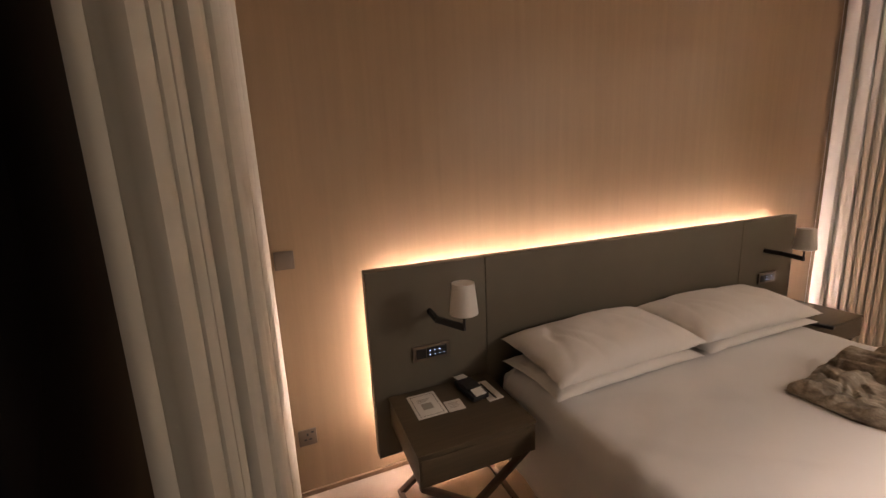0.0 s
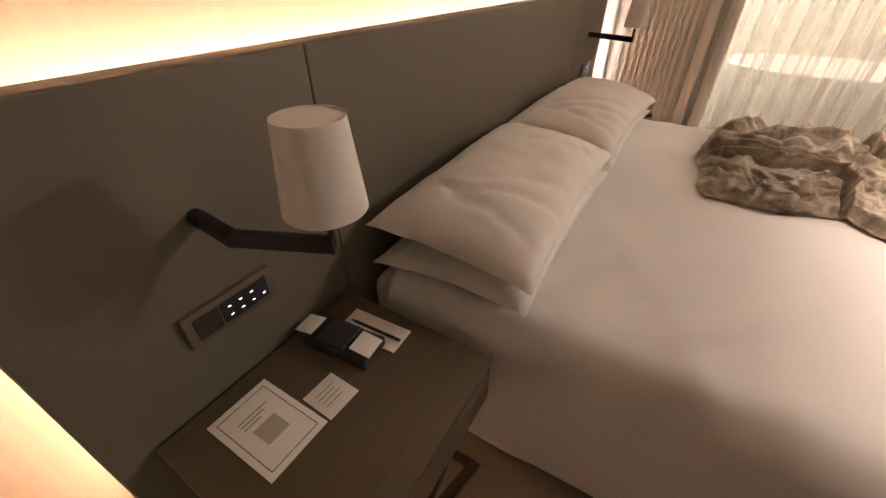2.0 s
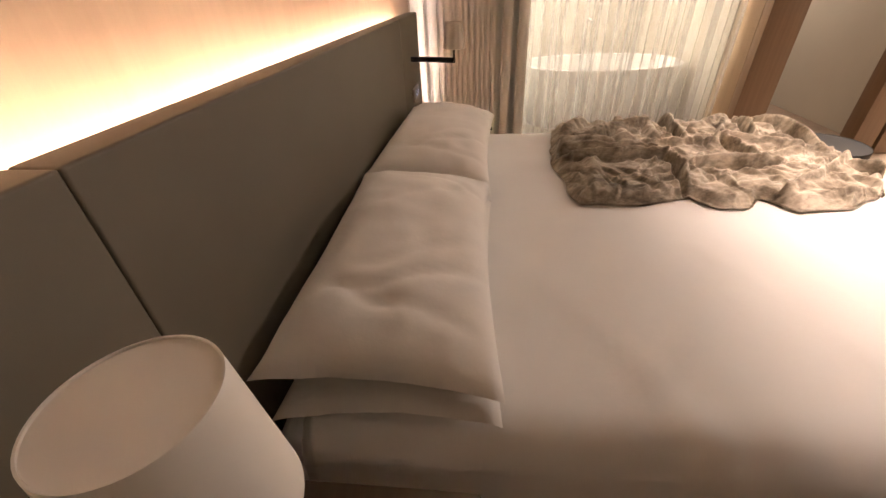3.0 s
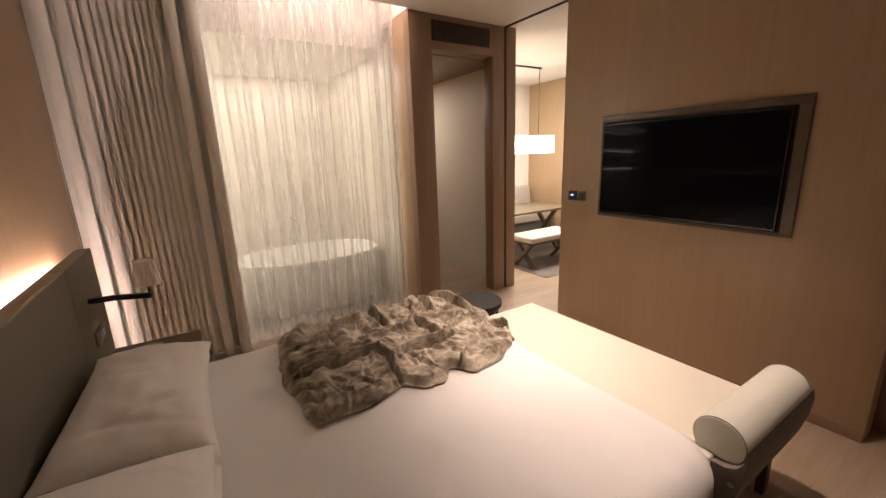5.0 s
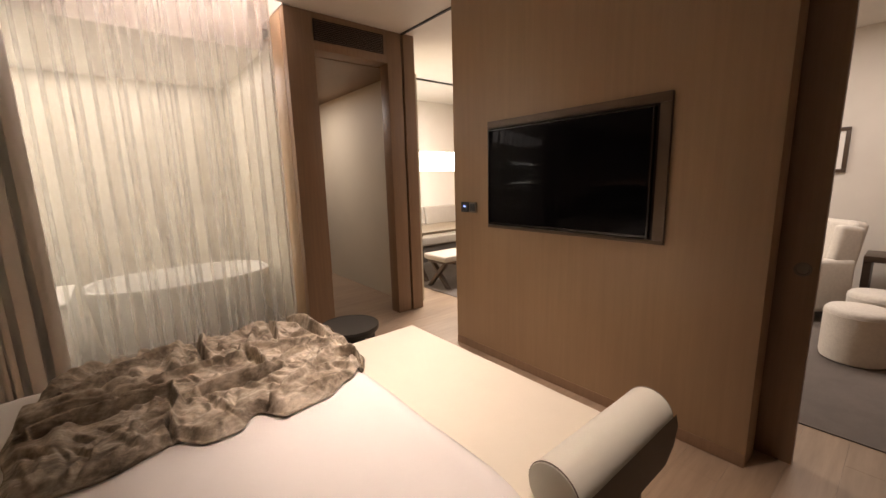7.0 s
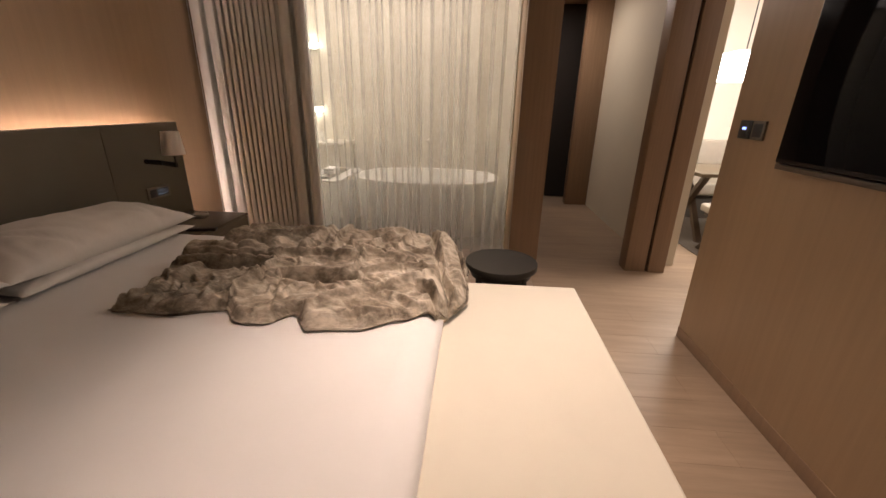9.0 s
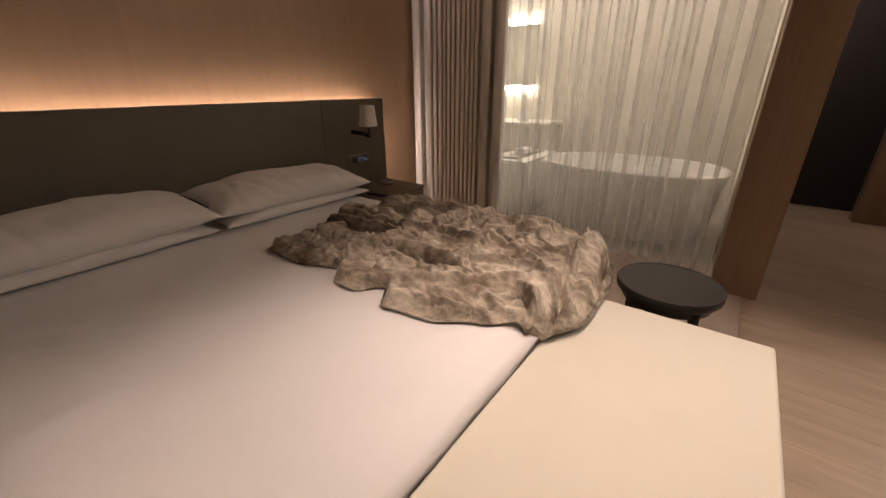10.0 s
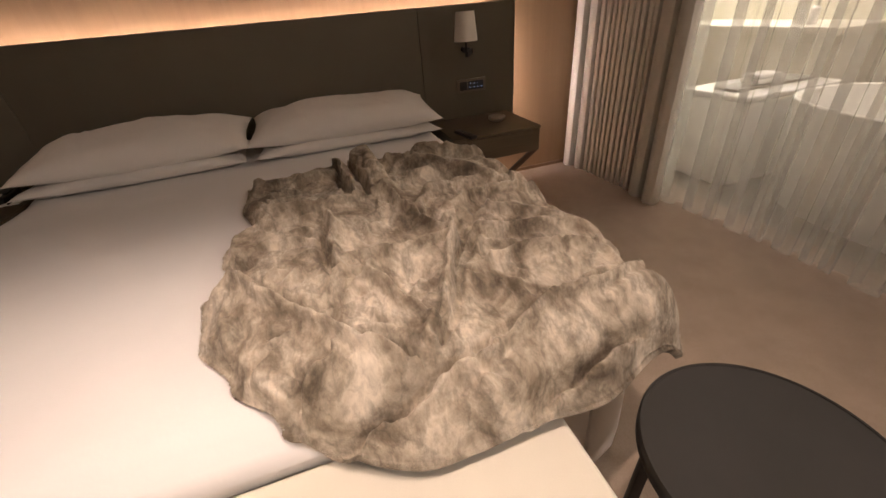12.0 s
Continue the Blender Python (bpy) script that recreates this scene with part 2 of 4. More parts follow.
structure("floor", box((-1.3, -8.0, -0.12), (7.0, 1.8, -0.012), 0), PLANK, "light oak plank floor of the whole suite", "floor")
structure("floor_bath", box((4.25, -2.56, -0.011), (6.35, 1.6, 0.0), 0), mat("taupe_bath_tile", (0.26, 0.23, 0.19), 0.4, mix=(3, (0.22, 0.195, 0.16), 0.4, 0.7)), "taupe stone bathroom floor", "floor")
structure("carpet", box((-1.1, -2.69, -0.011), (4.25, 0.16, 0.004), 0.003), CARPET, "soft beige fitted carpet under the bed", "carpet")
structure("ceiling", box((-1.1, -7.8, CEIL), (3.74, 0.2, 3.1), 0), PLASTER, "plain off-white painted ceiling", "ceiling")
structure("ceiling_cove", join(box((3.70, -2.51, 3.28), (4.4, 0.2, 3.36), 0), box((3.70, -2.51, 3.1), (3.74, 0.2, 3.3), 0)), PLASTER, "raised curtain trough with a hidden light", "ceiling")
structure("ceiling_living", join(box((3.74, -7.8, CEIL), (7.0, -3.75, 3.1), 0), box((3.74, -3.75, CEIL), (3.8, -2.51, 3.1), 0)), PLASTER, "plain off-white painted living room ceiling", "ceiling")
structure("wall_west", join(join(box((-1.3, -7.8, -0.1), (-1.1, -3.2, 3.1), 0), box((-1.3, -3.2, 2.7), (-1.1, 0.35, 3.1), 0)), box((-1.3, -3.2, -0.1), (-1.1, 0.35, 0.1), 0)), FRAME_WOOD, "dark window wall", "wall")
win = structure("window_1", box((-0.995, -3.2, 0.002), (-0.955, 0.148, 0.16), 0.003), BLACK_METAL, "dark night window beside the bed", "window")
for k in range(3):
    part("pane", box((-0.985, -3.2 + 1.115 * k + 0.03, 0.16), (-0.975, -3.2 + 1.115 * (k + 1), 2.97), 0.002), GLASS, win)
    part("mullion", box((-0.995, -3.2 + 1.115 * k, 0.16), (-0.955, -3.2 + 1.115 * k + 0.03, 2.97), 0.003), BLACK_METAL, win)
structure("backdrop", box((-1.6, -3.4, -0.2), (-1.5, 0.5, 3.2), 0), NIGHT, "black night outside the window", "backdrop")

# wood-framed doorway to the bathroom corridor
X0 = 3.77
structure("column_1", box((X0, -2.765, 0), (3.87, -2.515, CEIL + 0.1), 0.004), FRAME_WOOD, "brown wood clad pier beside the sheer curtain", "column")
structure("column_2", box((X0, -3.70, 0), (3.92, -3.53, CEIL), 0.004), FRAME_WOOD, "brown wood clad post between two openings", "column")
structure("column_3", box((X0 - 0.01, -3.86, 0), (3.95, -3.722, CEIL), 0.004), FRAME_WOOD, "wooden end post of the sliding door", "column")
structure("groove", box((X0 + 0.03, -3.725, 0), (3.91, -3.695, CEIL), 0), PAINTED_DARK, "dark vertical groove for the sliding door", "trim")
structure("lintel", box((X0, -3.53, 2.665), (3.97, -2.765, CEIL), 0.003), FRAME_WOOD, "brown wooden lintel above the corridor opening", "lintel")
vent = thing("air_vent", (X0 - 0.004, -3.125, 2.83), "dark slatted air grille set in the wooden lintel", "vent")
part("backing", box((-0.004, -0.36, -0.09), (0.002, 0.36, 0.09), 0.001), PAINTED_DARK, vent)
for k in range(11):
    part("slat", box((-0.012, -0.352, -0.082 + 0.0155 * k), (-0.003, 0.352, -0.077 + 0.0155 * k), 0.001), DARK_WOOD, vent)
structure("wall_corridor_right", box((3.95, -4.02, 0), (6.3, -3.83, 2.66), 0), CREAM_PANEL, "smooth cream corridor wall", "wall")
structure("wall_corridor_left", box((3.87, -2.66, 0), (6.3, -2.565, 2.9), 0), VENEER, "wood veneer wall between corridor and bathroom", "wall")
structure("ceiling_corridor", box((3.97, -3.85, 2.66), (6.9, -2.55, 2.80), 0), FRAME_WOOD, "wooden corridor ceiling", "ceiling")
structure("wall_corridor_end", join(box((6.25, -3.83, 0), (6.4, -3.53, 2.66), 0.003), box((6.25, -3.53, 2.6), (6.4, -2.7, 2.66), 0.003)), FRAME_WOOD, "wooden frame at the end of the corridor", "wall")
# the corridor lamp reaches these walls; their colour supplies the darkness
structure("dark_room", join(box((6.8, -3.9, 0), (6.9, -2.5, 2.66), 0), box((6.4, -3.95, 0), (6.8, -3.85, 2.66), 0)), PAINTED_DARK, "room past the corridor, its darkness painted near-black", "wall")
structure("door_track", box((0.2, -3.725, CEIL - 0.012), (X0, -3.70, CEIL + 0.002), 0), PAINTED_DARK, "dark ceiling track of the sliding door", "trim")
leaf = tagged(part("sliding_door", box((0.405, -3.742, 0.001), (1.6, -3.698, CEIL - 0.012), 0.004), FRAME_WOOD), "brown wooden sliding door pushed behind the television wall", "door")
part("handle", moved(lathe([(0.034, 0), (0.034, 0.006), (0.026, 0.006), (0.024, 0.002)], 24), pose(0.462, -3.698, 1.02, -90)), BRASS, leaf, "round bronze flush pull")

# living room shell
structure("wall_living_south", box((-1.3, -7.8, 0), (3.6, -7.62, 3.0), 0), WHITE_WALL, "pale wallpapered living room wall", "wall")
structure("wall_living_wood", join(box((3.4, -6.98, 0), (6.7, -6.8, 3.0), 0), box((3.4, -7.7, 0), (3.6, -6.9, 3.0), 0)), VENEER, "wood veneer wall past the dining nook", "wall")
structure("wall_living_east", box((6.5, -6.9, 0), (6.7, -3.9, 3.0), 0), WHITE_WALL, "white wall behind the banquette", "wall")

# bathroom shell
structure("wall_bath_east", box((6.3, -2.6, 0), (6.45, 1.7, 2.8), 0), STONE, "pale stone bathroom wall", "wall")
structure("wall_bath_north", box((4.2, 1.5, 0), (6.4, 1.65, 2.8), 0), STONE, "pale stone bathroom end wall", "wall")
structure("wall_bath_south", box((4.2, -2.56, 0), (6.4, -2.50, 2.8), 0), STONE, "pale stone wall at the foot of the bathtub", "wall")
structure("curtain_return", box((3.865, -2.563, 0), (4.20, -2.512, CEIL + 0.02), 0.002), VENEER, "wood veneer return beside the sheer curtain", "trim")
structure("wall_bath_west", box((4.2, 0.16, 0), (4.32, 1.6, 3.3), 0), STONE, "bathroom wall next to the bedroom wall", "wall")
structure("ceiling_bath", box((4.4, -2.56, 2.75), (6.4, 1.6, 2.85), 0), PLASTER, "white bathroom ceiling", "ceiling")
structure("cove_end", box((3.74, -2.57, CEIL), (4.42, -2.507, 3.36), 0), PLASTER, "white end of the curtain trough", "trim")
structure("cove_back", box((4.36, -2.51, 2.75), (4.42, 0.2, 3.36), 0), PLASTER, "white upstand behind the curtain trough", "trim")


# ---- curtains ----
def curtain(name, path, z0, z1, widths, depth, material, seed, label, flare=0.12, per=14):
    """path: plan points; the cloth follows them in deep pleats of the given relative widths that open towards the hem."""
    pts = [Vector(p) for p in path]
    lens = [0.0]
    for a, b in zip(pts, pts[1:]):
        lens.append(lens[-1] + (b - a).length)
    ends = np.cumsum(widths).tolist()
    mean = ends[-1] / len(widths)

    def along(s):
        for k in range(len(pts) - 1):
            if s <= lens[k + 1] + 1e-9:
                f = (s - lens[k]) / (lens[k + 1] - lens[k])
                d = (pts[k + 1] - pts[k]).normalized()
                return pts[k].lerp(pts[k + 1], f), d, Vector((-d.y, d.x))
        d = (pts[-1] - pts[-2]).normalized()
        return pts[-1], d, Vector((-d.y, d.x))

    def f(u, v):
        w = min(u * len(widths), len(widths) - 1e-6)
        k = int(w)
        q = w - k
        wide = widths[k]
        near = widths[min(k + 1, len(widths) - 1)] if q > 0.5 else widths[max(k - 1, 0)]
        size = wide + (near - wide) * abs(q - 0.5)
        p, d, n = along((ends[k] - wide * (1 - q)) / ends[-1] * lens[-1])
        ph = 2 * math.pi * q + 0.03 * n1(w * 0.7, v * 1.1, seed)
        amp = depth * (size / mean) ** 0.95 * (1.0 + 0.45 * n1(w * 0.9, seed + 5)) * (1 - flare * v)
        si = math.sin(ph)
        off = amp * math.copysign(abs(si) ** 0.72, si) + 0.006 * n1(w * 0.5, v * 1.2, seed)
        slide = -0.20 * size / ends[-1] * lens[-1] * math.sin(2 * ph + 0.5 * n1(w * 0.8, seed))
        r = p + n * off + d * slide
        return (r.x, r.y, z0 + (z1 - z0) * v)

    bm = sheet(f, len(widths) * per, 24)
    ob = tagged(part(name, bm, material), label, "curtain")
    mod = ob.modifiers.new("cloth", "SOLIDIFY")
    mod.thickness = 0.002
    return ob


pleat_rng = random.Random(5)
curtain("drape", [(-0.44, 0.10), (-0.50, -0.30), (-0.55, -0.60), (-0.605, -0.80)], 0.012, 2.96, [pleat_rng.uniform(0.7, 1.2) for _ in range(9)], 0.058, DRAPE_SHADED, 3, "heavy cream lined drape, colour darkened for shade, gathered beside the dark window")
curtain("drape", [(3.90, 0.146), (3.92, -0.30), (3.95, -0.80)], 0.012, 3.25, [1.4, 1.3] + [pleat_rng.uniform(0.5, 0.7) for _ in range(10)] + [1.5, 1.6], 0.040, DRAPE, 11, "heavy beige drape gathered beside the bathroom sheer")
curtain("sheer_curtain", [(4.02, -0.66), (4.06, -1.5), (4.06, -2.47)], 0.012, 3.25, [pleat_rng.uniform(0.6, 1.6) for _ in range(13)], 0.034, SHEER, 27, "translucent white sheer curtain in front of the bathroom")
rail = tagged(part("curtain_rail", box((3.88, -2.5, 3.25), (3.96, 0.14, 3.272), 0.002), PLASTER), "white curtain rail hidden in the ceiling trough", "rail")
cove = tagged(part("cove_light", box((3.745, -2.45, 3.12), (3.765, -0.98, 3.135), 0), COVE), "hidden warm light strip above the curtains", "light")

# ---- headboard ----
head = thing("headboard", (0, 0, 0), "wide taupe leather headboard with a glowing light behind it", "headboard")
for a, b in ((0.0, 0.6295), (0.6305, 2.6995), (2.7005, 3.33)):
    part("panel", box((a, 0.0, 0.2), (b, 0.07, 1.18), 0.006, 3), LEATHER, head)
part("backing", box((0.14, 0.072, 0.34), (3.19, 0.115, 1.075), 0.002), DARK_WOOD, head)
for a, b in (((0.13, 0.085, 1.077), (3.20, 0.105, 1.087)), ((0.126, 0.080, 0.34), (0.136, 0.108, 1.07)), ((3.222, 0.080, 0.34), (3.232, 0.108, 1.07)), ((0.13, 0.085, 0.245), (3.20, 0.105, 0.257))):
    part("light_strip", box(a, b, 0), LED, head, "warm light strip")


# ---- wall lamps and control panels ----
def wall_lamp(wx, sx, sy, label):
    ob = thing("wall_lamp", (wx, 0, 0.940), label, "lamp", "bedside wall lamps")
    part("wall_plate", moved(lathe([(0.016, 0), (0.016, 0.012), (0.013, 0.016)], 24), pose(0, 0, 0, 90)), BLACK_METAL, ob)
    dx = sx - wx
    part("arm", beam((0, -0.012, 0), (-0.006 if dx > 0 else 0.006, -0.12, -0.004), 0.020, 0.030), BLACK_METAL, ob)
    part("arm", beam((-0.006 if dx > 0 else 0.006, -0.11, -0.004), (dx, sy, 0.0), 0.016, 0.030), BLACK_METAL, ob)
    part("stem", rod((dx, sy + 0.004, 0.0), (dx, sy + 0.004, 0.12), 0.006), BLACK_METAL, ob)
    shade = [(0.0625, 0.066), (0.064, 0.068), (0.0500, 0.206), (0.0485, 0.206), (0.0615, 0.070)]
    bm = lathe(shade, 48, False)
    part("shade", moved(bm, Matrix.Translation((dx, sy + 0.004, 0))), SHADE, ob, "tapered off-white fabric shade")
    part("diffuser", moved(lathe([(0.0484, 0.2015), (0.0484, 0.204)], 40), Matrix.Translation((dx, sy + 0.004, 0))), SHADE, ob, "white shade cover")
    return ob


wall_lamp(0.311, 0.377, -0.278, "off-white tapered wall lamp on a black swing arm")
wall_lamp(2.975, 2.885, -0.285, "off-white tapered wall lamp on a black swing arm")


def control_panel(x, lit):
    ob = thing("control_panel", (x, -0.001, 0.728), "bronze bedside switch panel with small lit keys" , "switch", "bedside panels")
    part("plate", box((-0.10, -0.012, -0.040), (0.10, 0.0, 0.040), 0.003), BRASS, ob)
    part("socket", box((-0.082, -0.0145, -0.026), (-0.030, -0.011, 0.026), 0.002), PLATE_DARK, ob, "dark power outlet")
    keys = part("key_field", box((-0.026, -0.0145, -0.026), (0.082, -0.011, 0.026), 0.002), PLATE_DARK, ob, "dark glass key field")
    for i in range(4):
        for j in range(2):
            if (i, j) == (3, 0):
                continue
            part("key_light", box((-0.012 + 0.026 * i, -0.0152, 0.009 - 0.022 * j), (-0.006 + 0.026 * i, -0.0144, 0.0112 - 0.022 * j), 0), KEY_GLOW, keys, "lit white key mark")
    return ob


control_panel(0.306, True)
control_panel(3.018, True)


# ---- nightstands ----
def nightstand(x0, label):
    ob = thing("nightstand", (x0, 0, 0), label, "nightstand", "nightstands")
    part("body", box((0.004, -0.472, 0.385), (0.546, -0.012, 0.517), 0.003), STAND_WOOD, ob)
    part("top", box((0, -0.477, 0.519), (0.55, -0.008, 0.535), 0.003), STAND_WOOD, ob)
    part("drawer_front", box((0.012, -0.478, 0.392), (0.538, -0.4735, 0.512), 0.002), STAND_WOOD, ob)
    for y in (-0.435, -0.045):
        part("leg", beam((0.01, y, 0.004), (0.54, y, 0.383), 0.032, 0.022), DARK_WOOD, ob)
        part("leg", beam((0.54, y - 0.024, 0.004), (0.01, y - 0.024, 0.383), 0.032, 0.022), DARK_WOOD, ob)
    for x in (0.02, 0.53):
        part("foot_rail", box((x - 0.014, -0.46, 0.0045), (x + 0.014, -0.03, 0.022), 0.002), DARK_WOOD, ob)
    return ob


nightstand(0.066, "taupe wooden nightstand with crossed legs and papers on top")
nightstand(2.714, "taupe wooden nightstand with crossed legs and a small dish")


# ---- bed ----
bed = thing("bed", (0, 0, 0), "king size bed made with smooth white linen", "bed")
part("base", box((0.74, -1.96, 0.05), (2.60, -0.03, 0.27), 0.02), FELT, bed, "dark fabric bed base")
part("mattress", box((0.70, -2.00, 0.27), (2.64, -0.02, 0.53), 0.05, 4), LINEN, bed, "white mattress")


def smooth(a, b, x):
    t = max(0.0, min(1.0, (x - a) / (b - a)))
    return t * t * (3 - 2 * t)


def duvet(u, v):
    """u across the bed with both overhangs, v from head to foot."""
    half, drop, r = 0.985, 0.42, 0.09
    y = -0.10 - v * 1.97
    inset = max(0.0, -1.87 - y)
    half -= 0.20 - math.sqrt(max(0.0, 0.04 - inset * inset))
    length = 2 * (half + drop)
    s = (u - 0.5) * length
    a = abs(s)
    if a < half - r:
        x, z = a, 0.0
    elif a < half - r + r * math.pi / 2:
        th = (a - half + r) / r
        x, z = half - r + r * math.sin(th), -r * (1 - math.cos(th))
    else:
        d = a - (half - r + r * math.pi / 2)
        x, z = half + 0.030 * d / drop + 0.02 * smooth(0.05, 0.4, d) * n1(y * 3.2, 2.0 + (s > 0) * 7), -r - d
    x = 1.665 + (x if s > 0 else -x)
    foot = smooth(-1.93, -2.075, y)
    z -= 0.062 * foot * foot * foot
    z += 0.009 * n1(x * 1.9, y * 1.5) + 0.004 * n1(x * 5, y * 4.1, 3)
    z += 0.007 * abs(n1(x * 3.0, y * 7.0, 6)) * smooth(0.55, 0.95, a) + 0.005 * n1(x * 2.2 + y, y * 8.0, 11) * smooth(0.2, 0.9, a)
    for c0, tilt, deep in ((-0.55, 0.5, 0.018), (-0.95, 0.9, 0.014), (-1.35, -0.4, 0.012), (-0.75, -0.7, 0.012), (-1.15, 0.2, 0.010)):
        line = y - c0 + tilt * (x - 1.0) + 0.08 * n1(x * 2.5, c0)
        z += deep * math.exp(-(line / 0.045) ** 2) * smooth(1.75, 0.85, x) * (0.6 + 0.8 * n1(x * 4, c0 * 5))
    return (x, y + 0.006 * n1(x * 2, z * 3, 4), 0.572 + z)


dv = part("duvet", sheet(duvet, 110, 70), LINEN, bed, "smooth white duvet")
dv.modifiers.new("cloth", "SOLIDIFY").thickness = 0.012
# foot end that tucks down behind the bench
part("duvet_end", sheet(lambda u, v: (0.86 + 1.61 * u, -2.066 - 0.006 * math.sin(math.pi * v) + 0.006 * n1(u * 9, v), 0.515 - 0.36 * v), 60, 8), LINEN, bed, "tucked duvet end")


def pillow(x, y, z, w, d, h, seed, tilt, turn, label):
    def f(top):
        def g(u, v):
            a, b = 2 * u - 1, 2 * v - 1
            sx = 1 - 0.075 * (1 - a * a) * 0 - 0.055 * (1 - b * b) * abs(a) ** 3
            sy = 1 - 0.085 * (1 - a * a) * abs(b) ** 3
            k = max(0.0, (1 - abs(a) ** 2.6)) ** 0.55 * max(0.0, (1 - abs(b) ** 2.3)) ** 0.5
            edge = 1 - k
            zz = h * k * (0.62 if top else -0.38)
            if top:
                zz += k * 0.016 * n1(a * 1.7, b * 1.5, seed) + 0.012 * k * edge * math.sin(9 * a + 5 * b + seed) * n1(a * 3, b * 3, seed)
                for c0, sl, dp in ((-0.52, 0.18, 0.015), (-0.66, -0.12, 0.012), (-0.36, 0.30, 0.007), (0.30, 0.35, 0.007), (0.70, -0.2, 0.009)):
                    crease = max(0.0, 1 - abs(a - c0 + sl * b + 0.08 * n1(b * 2, seed, c0)) / 0.055)
                    zz -= dp * crease * k * smooth(-0.95, -0.1, -b + 0.5 * n1(seed, c0))
                zz += 0.008 * k * n1(a * 6 + seed, b * 2.5, 1.0)
            return (a * w / 2 * sx, b * d / 2 * sy, zz + 0.004 * n1(a * 4, b * 4, seed))
        return g
    bm = join(sheet(f(True), 56, 40), sheet(f(False), 56, 40))
    bmesh.ops.remove_doubles(bm, verts=bm.verts, dist=0.0015)
    bmesh.ops.recalc_face_normals(bm, faces=bm.faces)
    ob = part("pillow", bm, PILLOW)
    finish(ob, True, 70)
    ob.matrix_world = pose(x, y, z, tilt, 0, turn)
    return tagged(ob, label, "pillow", "bed pillows")


pillow(1.172, -0.275, 0.612, 0.955, 0.47, 0.11, 1.0, -2, 0.8, "plump white pillow lying flat on the bed")
pillow(2.165, -0.275, 0.612, 0.955, 0.47, 0.11, 6.0, -2, -0.6, "plump white pillow lying flat on the bed")
pillow(1.190, -0.262, 0.703, 0.975, 0.49, 0.18, 3.0, 5, 1.5, "plump creased white pillow stacked on another")
pillow(2.160, -0.268, 0.700, 0.985, 0.49, 0.17, 9.0, 5, -2.0, "plump white pillow stacked on another")

# ---- bench at the foot of the bed ----
bench = thing("bench", (0, 0, 0), "long cream upholstered bench with one rolled end", "bench")
part("seat", box((0.752, -2.705, 0.34), (2.318, -2.070, 0.488), 0.014, 4), BENCH_CLOTH, bench, "cream upholstered seat")
part("rail", box((0.752, -2.685, 0.285), (2.29, -2.115, 0.338), 0.006), BENCH_SIDE, bench, "taupe covered seat rail")


def scroll(u, v):
    a = math.pi * 2 * u
    return (0.748 + 0.092 * math.cos(a), -2.77 + 0.65 * v, 0.548 + 0.090 * math.sin(a))


bm = sheet(scroll, 48, 12)
bmesh.ops.remove_doubles(bm, verts=bm.verts, dist=0.0005)
for y in (-2.77, -2.12):
    n = 48
    dy = -1 if y < -2.5 else 1
    prev = [bm.verts.new((0.748 + 0.092 * math.cos(2 * math.pi * i / n), y, 0.548 + 0.090 * math.sin(2 * math.pi * i / n))) for i in range(n)]
    for rr, dd in ((0.97, 0.006), (0.6, 0.010), (0.2, 0.012)):
        ring = [bm.verts.new((0.748 + 0.092 * rr * math.cos(2 * math.pi * i / n), y + dy * dd, 0.548 + 0.090 * rr * math.sin(2 * math.pi * i / n))) for i in range(n)]
        for i in range(n):
            bm.faces.new((prev[i], prev[(i + 1) % n], ring[(i + 1) % n], ring[i]))
        prev = ring
    bm.faces.new(prev)
bmesh.ops.recalc_face_normals(bm, faces=bm.faces)
bolster = part("bolster", bm, BOLSTER_CLOTH, bench, "cream rolled bolster arm")
for y in (-2.771, -2.119):
    ring = moved(lathe([(0.0905, -0.003), (0.0935, 0.0), (0.0905, 0.003)], 48, False), pose(0.748, y, 0.548, 90))
    part("piping", ring, BENCH_SIDE, bolster, "taupe piping round the end")
arm_pts = [(0.645, 0.575), (0.648, 0.53), (0.668, 0.497), (0.70, 0.482), (0.75, 0.478), (0.75, 0.285), (0.70, 0.285), (0.668, 0.34), (0.645, 0.44), (0.636, 0.53)]
bm = bmesh.new()
fr = [bm.verts.new((x, -2.77, z)) for x, z in arm_pts]
bk = [bm.verts.new((x, -2.075, z)) for x, z in arm_pts]
for i in range(len(arm_pts)):
    j = (i + 1) % len(arm_pts)
    bm.faces.new((fr[i], fr[j], bk[j], bk[i]))
bm.faces.new(fr[::-1])
bm.faces.new(bk)
part("arm_support", bm, BENCH_SIDE, bench, "taupe curved arm support")
part("bolt", moved(lathe([(0.011, 0), (0.011, 0.004), (0.008, 0.006)], 20), pose(0.676, -2.074, 0.425, -90)), STEEL, bench, "round steel bolt head")
for x, y in ((0.74, -2.67), (0.74, -2.14), (2.25, -2.67), (2.25, -2.14)):
    part("leg", beam((x, y, 0.0045), (x, y, 0.286), 0.038, 0.050, 0.003, (0, 1, 0)), DARK_WOOD, bench, "dark wooden leg")

# ---- round side table ----
tab = thing("side_table", (2.579, -2.354, 0), "round black side table with a raised rim", "table")
part("tabletop", lathe([(0.182, 0.472), (0.198, 0.475), (0.202, 0.480), (0.202, 0.506), (0.199, 0.510), (0.195, 0.509), (0.195, 0.5075), (0.193, 0.507), (0.001, 0.507)], 72), TABLE_BLACK, tab)
part("apron", lathe([(0.170, 0.432), (0.172, 0.435), (0.172, 0.472), (0.170, 0.473)], 48), TABLE_BLACK, tab)
